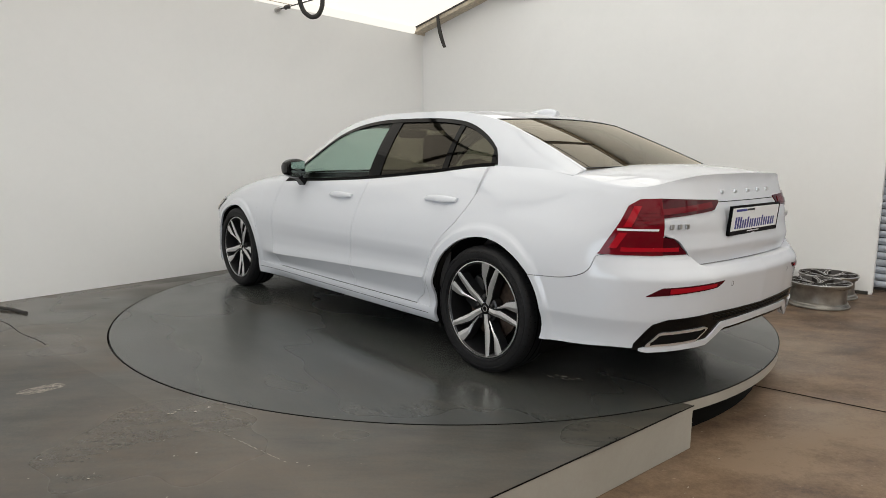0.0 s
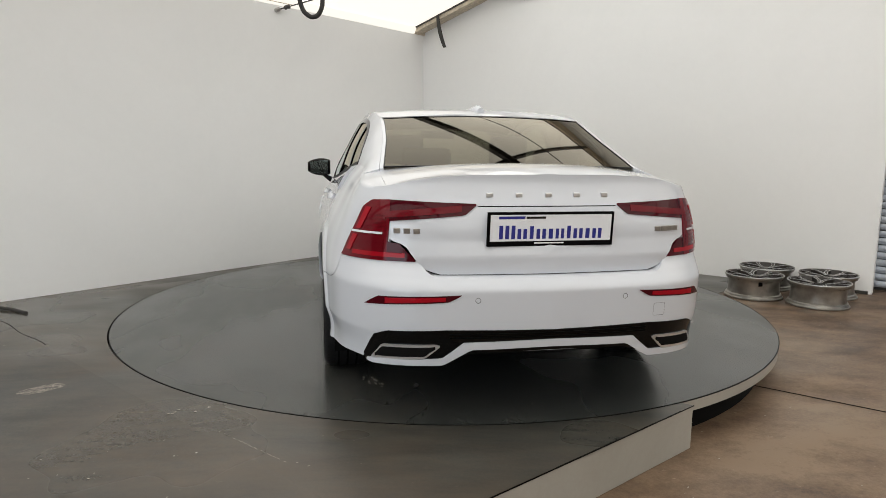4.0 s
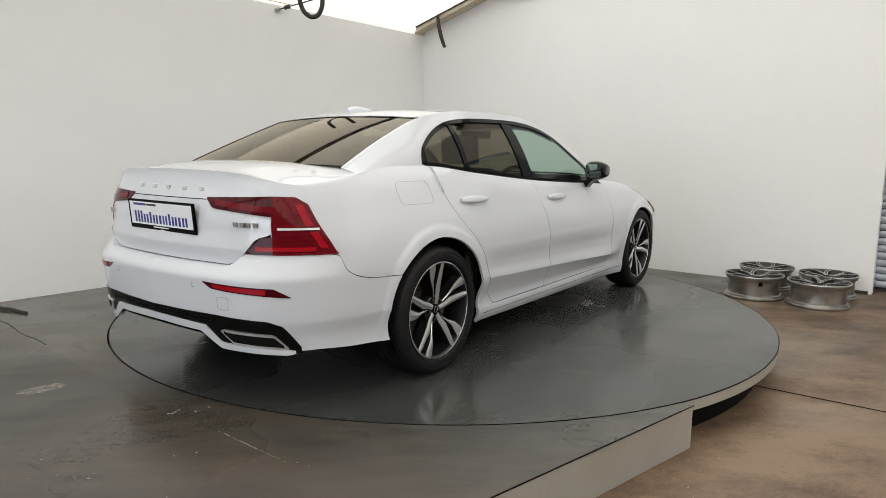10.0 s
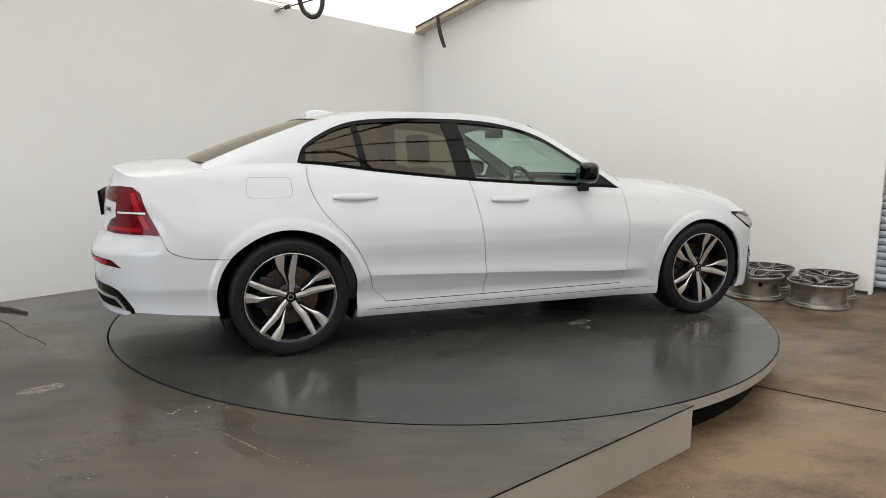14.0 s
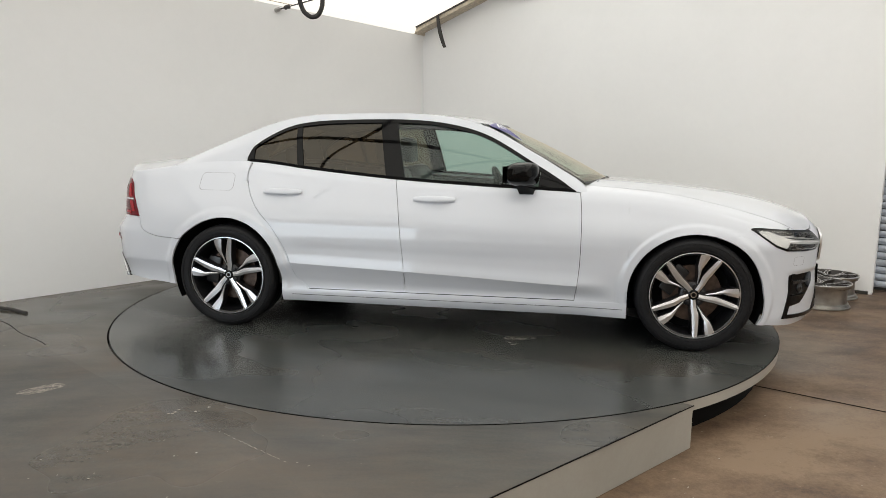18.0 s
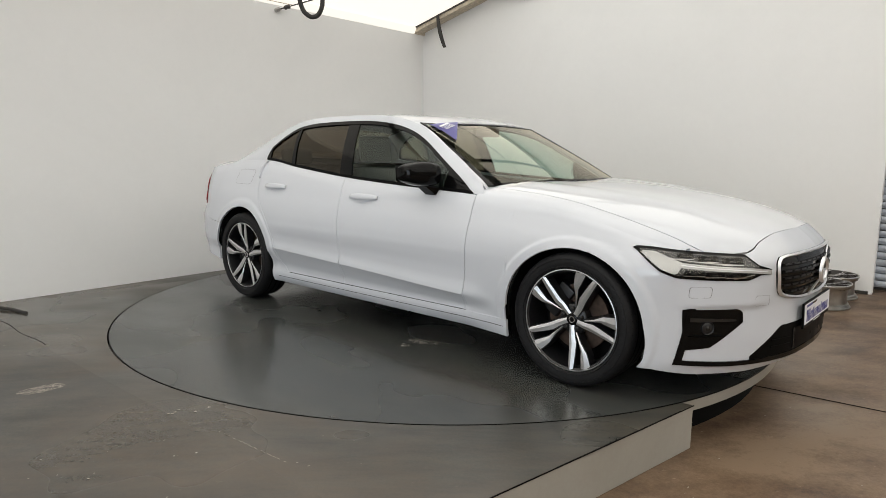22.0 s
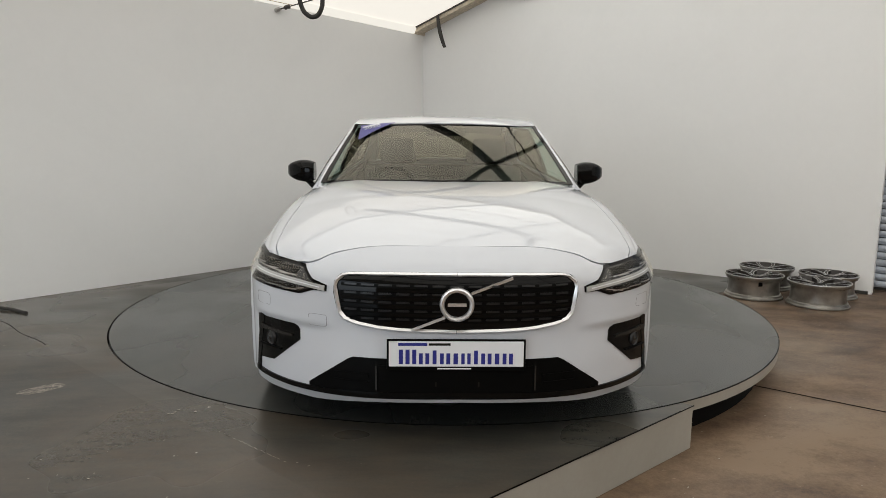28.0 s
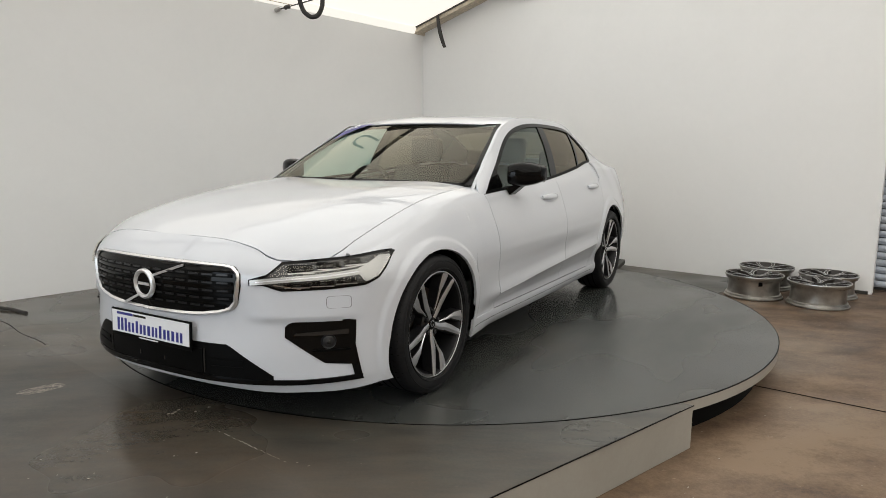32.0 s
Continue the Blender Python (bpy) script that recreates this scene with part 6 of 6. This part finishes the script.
def build_interior():
    for y in (0.36, -0.36):
        bm = soft_box(-0.28, 0.22, y - 0.25, y + 0.25, 0.30, 0.54)
        seat = part("front_seat", bm, LEATHER, CAR, "dark leather front seat", 60)
        part("backrest", soft_box(-0.36, -0.24, y - 0.24, y + 0.24, 0.50, 1.03, 0.30), LEATHER, seat, smooth=60)
        part("headrest", soft_box(-0.55, -0.46, y - 0.13, y + 0.13, 1.05, 1.24, 0.10, 0.035), LEATHER, seat, smooth=60)
    bm = soft_box(-1.20, -0.68, -0.62, 0.62, 0.32, 0.55)
    bench = part("rear_seat", bm, LEATHER, CAR, "dark leather rear bench", 60)
    part("backrest", soft_box(-1.24, -1.10, -0.62, 0.62, 0.5, 1.02, 0.32), LEATHER, bench, smooth=60)
    for y in (0.36, -0.36):
        part("headrest", soft_box(-1.50, -1.41, y - 0.13, y + 0.13, 1.02, 1.15, 0.1, 0.035), LEATHER, bench, smooth=60)
    part("dashboard", soft_box(0.42, 1.0, -0.70, 0.70, 0.62, 0.915, -0.05, 0.06), TRIMGREY, CAR, "dark dashboard", 60)
    part("parcel_shelf", soft_box(-1.92, -1.42, -0.6, 0.6, 0.94, 1.0, 0, 0.02), TRIMGREY, CAR, "dark parcel shelf", 60)
    bm = bmesh.new()
    ring = [Vector((0.30, -0.36, 0.86)) + Matrix.Rotation(radians(-24), 4, "Y") @ Vector((0, 0.18 * math.cos(a), 0.18 * math.sin(a))) for a in span(0, 2 * math.pi, 32)]
    tube(bm, ring, 0.016, 8)
    wheel = part("steering_wheel", bm, SATIN, CAR, "black steering wheel")
    bm = bmesh.new()
    box(bm, -0.02, 0.03, -0.16, 0.16, -0.035, 0.035, 0.015, pose(0.315, -0.36, 0.86, 0, -24, 0))
    part("boss", bm, SATIN, wheel)
    bm = bmesh.new()
    sheet(bm, lambda x, w: cabin_top(x, w * rail(x)[0] * 0.9) - Vector((0, 0, 0.03)), span(-1.25, 0.2, 16), span(-1, 1, 12))
    part("headlining", bm, TRIMGREY, CAR, "grey roof lining")
    bm = bmesh.new()
    box(bm, 0.20, 0.23, -0.13, 0.13, 1.235, 1.295, 0.012)
    part("interior_mirror", bm, SATIN, CAR, "black interior mirror")
    bm = bmesh.new()
    box(bm, -1.35, 1.0, -0.70, 0.70, 0.22, 0.28)
    part("cabin_floor", bm, TRIMGREY, CAR, smooth=False)
    for k in (1, -1):
        bm = slanted(lambda x, z: side(x, z, -0.07), lambda z: -1.15, lambda z: 0.74, lambda x: 0.28, lambda x: side_top(x) - 0.02, 12, 6)
        finish(bm, CENTRE, 0.01)
        if k < 0:
            mirror(bm)
        part("door_lining", bm, TRIMGREY, CAR)


build_headlamps()
build_tail_lamps()
build_front()
plate("front_plate", pose(shell(0, 0.39).x + 0.010, 0, 0.387, 0, -2, 0), 0.515, 0.114, "white front plate with blue lettering shapes")
build_rear()
plate("rear_plate", pose(shell(S_END, 0.83).x - 0.008, 0, 0.829, 0, 5, 180), 0.525, 0.126, "white rear plate with blue lettering shapes")
build_side_fittings()
build_interior()


# ---- loose things in the hall ----
def spare_rim(x, y, turn):
    """A loose alloy rim lying flat, face up."""
    ob = empty("alloy_rim", "loose worn alloy rim lying flat on the floor by the wall", "wheel rim", group="loose rims")
    H, R = 0.215, 0.252
    bm = bmesh.new()
    lathe(bm, [(R + 0.002, 0.0), (R + 0.006, 0.006), (R + 0.005, 0.014), (R - 0.004, 0.020), (R - 0.008, 0.036), (R - 0.022, 0.044), (R - 0.026, 0.08), (R - 0.028, 0.15), (R - 0.020, 0.172), (R - 0.006, 0.182), (R - 0.002, 0.196), (R + 0.004, 0.200), (R + 0.006, H),
               (R - 0.004, H + 0.002), (R - 0.012, H - 0.01), (R - 0.030, H - 0.05), (R - 0.034, 0.08), (R - 0.02, 0.02), (R - 0.008, 0.0)], 56)
    part("barrel", bm, RIMSTEEL, ob, "dull silver barrel with brake dust", 40)
    bm = bmesh.new()
    lathe(bm, [(R + 0.0065, H - 0.004), (R + 0.005, H + 0.003), (R + 0.001, H + 0.003), (R - 0.001, H - 0.001)], 56)
    part("lip", bm, ALLOY, ob, "bright rim lip")
    bm = bmesh.new()
    lathe(bm, [(R + 0.001, H + 0.0034), (R - 0.010, H - 0.002), (R - 0.031, H - 0.042)], 56)
    part("inner_lip", bm, RIMFACE, ob, "dark inner lip")
    for i in range(5):
        for k in (1, -1):
            pts = [(0.045, 5, 0.013, H - 0.026), (0.10, 6, 0.013, H - 0.016), (0.15, 10, 0.014, H - 0.010), (0.20, 15, 0.015, H - 0.006), (R - 0.006, 19, 0.019, H - 0.002)]
            body, edge_l = bmesh.new(), bmesh.new()
            rows, strips = [], []
            for r, deg, w, h in pts:
                t = radians(72 * i + k * deg)
                c, n = Vector((r * math.cos(t), r * math.sin(t), 0)), Vector((-math.sin(t), math.cos(t), 0))
                rows.append([body.verts.new(c + n * s + Vector((0, 0, z))) for s, z in ((-w, h), (w, h), (w + 0.003, h - 0.035), (-w - 0.003, h - 0.035))])
                strips.append([edge_l.verts.new(c + n * s + Vector((0, 0, h + 0.0012))) for s in (-w - 0.001, -w + 0.004, w - 0.004, w + 0.001)])
            for p, q in zip(rows, rows[1:]):
                for j in range(4):
                    body.faces.new((p[j], q[j], q[(j + 1) % 4], p[(j + 1) % 4]))
            for p, q in zip(strips, strips[1:]):
                for j in (0, 2):
                    edge_l.faces.new((p[j], q[j], q[j + 1], p[j + 1]))
            sp = part("spoke", body, RIMFACE, ob, "dark brown-grey spoke", 30)
            part("spoke_edge", edge_l, ALLOY, sp, "bright worn edge", False)
    bm = bmesh.new()
    lathe(bm, [(0.0, H - 0.05), (0.022, H - 0.05), (0.030, H - 0.032), (0.066, H - 0.034), (0.078, H - 0.05), (0.078, 0.10)], 28)
    part("hub", bm, RIMFACE, ob)
    ob.matrix_basis = pose(x, y, FLOOR + 0.001, 0, 0, turn)
    return ob


RIMSTEEL = plain("dull_barrel", (0.36, 0.345, 0.32), 0.33, 0.9, grain=0.3, scale=9)
RIMFACE = plain("worn_grey_alloy", (0.022, 0.018, 0.016), 0.5, 0.1, grain=0.3, scale=30)
_r = spare_rim(2.965, 1.335, 10)
for _x, _y, _a in ((3.30, 1.78, 31), (3.385, 0.985, 52), (3.70, 1.385, 5)):
    copy_thing(_r, pose(_x, _y, FLOOR + 0.001, 0, 0, _a))
_w_tag = bmesh.new()
box(_w_tag, -0.02, 0.02, -0.0035, 0.003, -0.02, 0.02, 0.004)
tagged(obj("valve_tag", _w_tag, SATIN, smooth=False), "small black square tag stuck on a loose rim", "tag").matrix_basis = pose(2.92, 1.108, FLOOR + 0.155, 0, 0, 10)


def build_ceiling_gear():
    bm = bmesh.new()
    pts = [(-1.436, 1.776, 2.95), (-1.432, 1.776, 2.70), (-1.422, 1.772, 2.58), (-1.388, 1.764, 2.478), (-1.335, 1.757, 2.424), (-1.289, 1.754, 2.412), (-1.243, 1.757, 2.432), (-1.208, 1.764, 2.50), (-1.199, 1.774, 2.60), (-1.19, 1.78, 2.95)]
    q = [Vector(p) for p in pts]
    fine = []
    for i in range(len(q) - 1):
        a, b, c, d = q[max(i - 1, 0)], q[i], q[i + 1], q[min(i + 2, len(q) - 1)]
        for k in range(5):
            u = k / 5
            fine.append(0.5 * ((2 * b) + (c - a) * u + (2 * a - 5 * b + 4 * c - d) * u * u + (3 * b - a - 3 * c + d) * u ** 3))
    tube(bm, fine + [q[-1]], 0.022, 10)
    tagged(obj("hanging_hose", bm, CABLE), "looped black rubber hose hanging from the roof", "hose")
    wire = empty("tension_wire", "thin steel wire with a turnbuckle hooked to the side wall", "wire")
    a, b = Vector((-1.965, 3.005, 2.728)), Vector((-1.10, 3.2, 3.02))
    bm = bmesh.new()
    tube(bm, [a, b, b + (b - a) * 0.4], 0.007, 6)
    part("cable", bm, BEAM, wire)
    bm = bmesh.new()
    d = (b - a).normalized()
    tube(bm, [a + d * 0.10, a + d * 0.14, a + d * 0.17], 0.024, 8)
    part("turnbuckle", bm, BEAM, wire)
    bm = bmesh.new()
    tube(bm, [a + Vector((-0.02, 0.03, 0)), a + d * 0.02, a + d * 0.05], 0.026, 8)
    part("wall_eye", bm, STEEL, wire)
    bm = bmesh.new()
    bar(bm, (-2.30, 2.70, 2.90), (-1.86, 3.215, 2.90), 0.16, 0.085)
    plank = obj("timber_batten", bm, TIMBER, smooth=False)
    tagged(plank, "grey weathered timber battens on top of the wall", "timber")
    bm = bmesh.new()
    old = None
    for k in range(13):
        u = k / 12
        side_w = 0.045 + 0.015 * math.sin(u * 2.6)
        top = hall(0.46 + 0.10 * u + 0.03 * u * u, PLATE_W + 0.024 + 0.02 * math.sin(3 * u), roof_z(0.46) - 0.01 - 0.44 * u)
        vs = [bm.verts.new(top + UDIR * q * side_w + VDIR * t) for q, t in ((-0.5, 0), (0.5, 0), (0.5, 0.008), (-0.5, 0.008))]
        if old:
            for j in range(4):
                bm.faces.new((old[j], old[(j + 1) % 4], vs[(j + 1) % 4], vs[j]))
        old = vs
    tagged(obj("hanging_strap", bm, CABLE, smooth=False), "black webbing strap hanging off the gable beam", "strap")
    bm = bmesh.new()
    box(bm, -0.06, 0.06, -0.03, 0.03, -0.03, 0.05, 0.01, pose(0.95, 3.90, 3.10, 0, 12, -38))
    tagged(obj("wall_bracket", bm, BEAM, smooth=False), "small dark metal bracket high on the gable wall", "bracket")


def build_floor_things():
    bm = bmesh.new()
    pts = [Vector((-3.75, -0.16, 0.025)), Vector((-3.45, -0.235, 0.026)), Vector((-3.2, -0.30, 0.025)), Vector((-3.02, -0.36, 0.022)), Vector((-2.88, -0.43, 0.016))]
    tube(bm, [p - Vector((0, 0, 0.010)) for p in pts], 0.012, 8)
    tagged(obj("floor_cable", bm, CABLE), "short black cable end lying on the platform", "cable")
    bm = bmesh.new()
    a, b = Vector((1.62, 3.22, FLOOR)), Vector((2.14, 2.82, FLOOR))
    slab(bm, [a + Vector(o) for o in ((0, 0, 0.05), (-0.12, -0.15, 0.0))] + [b + Vector(o) for o in ((-0.12, -0.15, 0.0), (0, 0, 0.05))]
         + [a + Vector(o) for o in ((0, 0, 0.10), (-0.12, -0.15, 0.035))] + [b + Vector(o) for o in ((-0.12, -0.15, 0.035), (0, 0, 0.10))])
    tagged(obj("steel_wedge", bm, DARKPLATE, smooth=False), "dark grey steel wedge on the floor by the gable wall", "wedge")
    # hairline crack across the deck
    bm = bmesh.new()
    tube(bm, [Vector((-2.934 + 0.62 * u, -0.62 - 0.53 * u + 0.012 * math.sin(9 * u), 0.0)) for u in span_u(0, 1, 12)], 0.0022, 5)
    tagged(obj("deck_crack", bm, GAP), "hairline crack in the platform paint", "crack", kind="structure")
    # joint in the concrete
    bm = bmesh.new()
    bar(bm, (1.45, -0.865, FLOOR + 0.002), (6.3, -4.47, FLOOR + 0.002), 0.012, 0.001)
    tagged(obj("floor_joint", bm, GAP, smooth=False), "dark saw-cut joint in the concrete floor", "joint", kind="structure")


DARKPLATE = plain("dark_plate", (0.045, 0.045, 0.042), 0.5, grain=0.3, scale=15)
CHIP = plain("bare_chip", (0.34, 0.31, 0.27), 0.7, grain=0.2, scale=40)
DUST = plain("brown_dust", (0.16, 0.115, 0.08), 0.8, grain=0.3, scale=30)


def flakes(name, label, mat, spots, place, parent=None):
    """Many small flat flakes and scratches, strewn by a seeded draw."""
    rnd = random.Random(7)
    bm = bmesh.new()
    for cx, cy, rx, ry, n, size, stretch, turn in spots:
        for _ in range(n):
            a, r = rnd.uniform(0, 6.283), math.sqrt(rnd.random())
            u, v = r * math.cos(a) * rx, r * math.sin(a) * ry
            t = radians(turn)
            x, y = cx + u * math.cos(t) - v * math.sin(t), cy + u * math.sin(t) + v * math.cos(t)
            s = size * rnd.uniform(0.3, 1.0)
            k = rnd.randint(5, 7)
            tt = t + rnd.uniform(-0.25, 0.25)
            ring = []
            for i in range(k):
                b = 2 * math.pi * i / k
                p, q = s * stretch * math.cos(b) * rnd.uniform(0.6, 1), s * math.sin(b) * rnd.uniform(0.5, 1)
                ring.append(bm.verts.new(place(x + p * math.cos(tt) - q * math.sin(tt), y + p * math.sin(tt) + q * math.cos(tt))))
            bm.faces.new(ring)
    ob = obj(name, bm, mat, parent, smooth=False)
    return tagged(ob, label, "scuffs" if not parent else "", kind="stuff")


def ramp_place(x, y):
    """On the deck or, past its fold, on the sloping ramp."""
    n = Vector((0.10 - 1.144, -2.84 + 1.962, 0)) * 0.22 + Vector((0.10 + 3.35, -2.84 + 0.285, 0))
    p, d = Vector((x + 3.35, y + 0.285, 0)), Vector((-0.636, -0.772, 0)) * 2.4
    share = n.cross(p).z / n.cross(d).z
    return Vector((x, y, 0.0014 + max(share, 0) * (FLOOR + 0.003)))


build_ceiling_gear()
build_floor_things()
flakes("ramp_scuff", "bare worn patches and chips in the ramp paint", CHIP,
       [(-1.935, -1.80, 0.10, 0.05, 300, 0.0032, 5.0, 25), (-0.73, -2.44, 0.23, 0.003, 60, 0.0028, 4.0, -38), (-1.1, -2.1, 0.10, 0.05, 9, 0.007, 1.5, 30), (-1.0, -2.6, 0.8, 0.5, 26, 0.005, 1.6, 20),
        (-2.2, -1.0, 0.5, 0.35, 14, 0.006, 1.4, 20)], ramp_place)
flakes("disc_scuff", "pale chipped patch in the turntable paint", CHIP,
       [(0.63, -0.89, 0.10, 0.05, 130, 0.0048, 2.6, 20), (0.60, -1.02, 0.05, 0.03, 10, 0.006, 2.5, 10), (-1.669, 0.682, 0.10, 0.05, 24, 0.006, 2.0, 30), (0, 0, 2.1, 2.1, 60, 0.0035, 1.6, 0)],
       lambda x, y: Vector((x, y, 0.0012)), TABLE)
flakes("floor_debris", "small pale chips and grit on the concrete floor", CHIP,
       [(1.9, -2.0, 1.2, 0.9, 40, 0.006, 1.5, 30), (1.0, -2.6, 0.5, 0.3, 20, 0.006, 2.5, 40), (3.2, 0.2, 1.0, 1.0, 24, 0.006, 1.5, 0)], lambda x, y: Vector((x, y, FLOOR + 0.0015)))


# ---- turning ----
def motions():
    turn = curve(list(zip((0, 4, 8, 12, 16, 20, 24, 28, 32), HEADING)))
    rows = [(t, turn(t)) for t in range(0, 33)]
    walk(TABLE, [(t, pose(0, TABLE_Y, 0, 0, 0, a)) for t, a in rows])
    walk(CAR, [(t, pose(0, 0, 0, 0, 0, a) @ pose(*SEAT)) for t, a in rows])


motions()
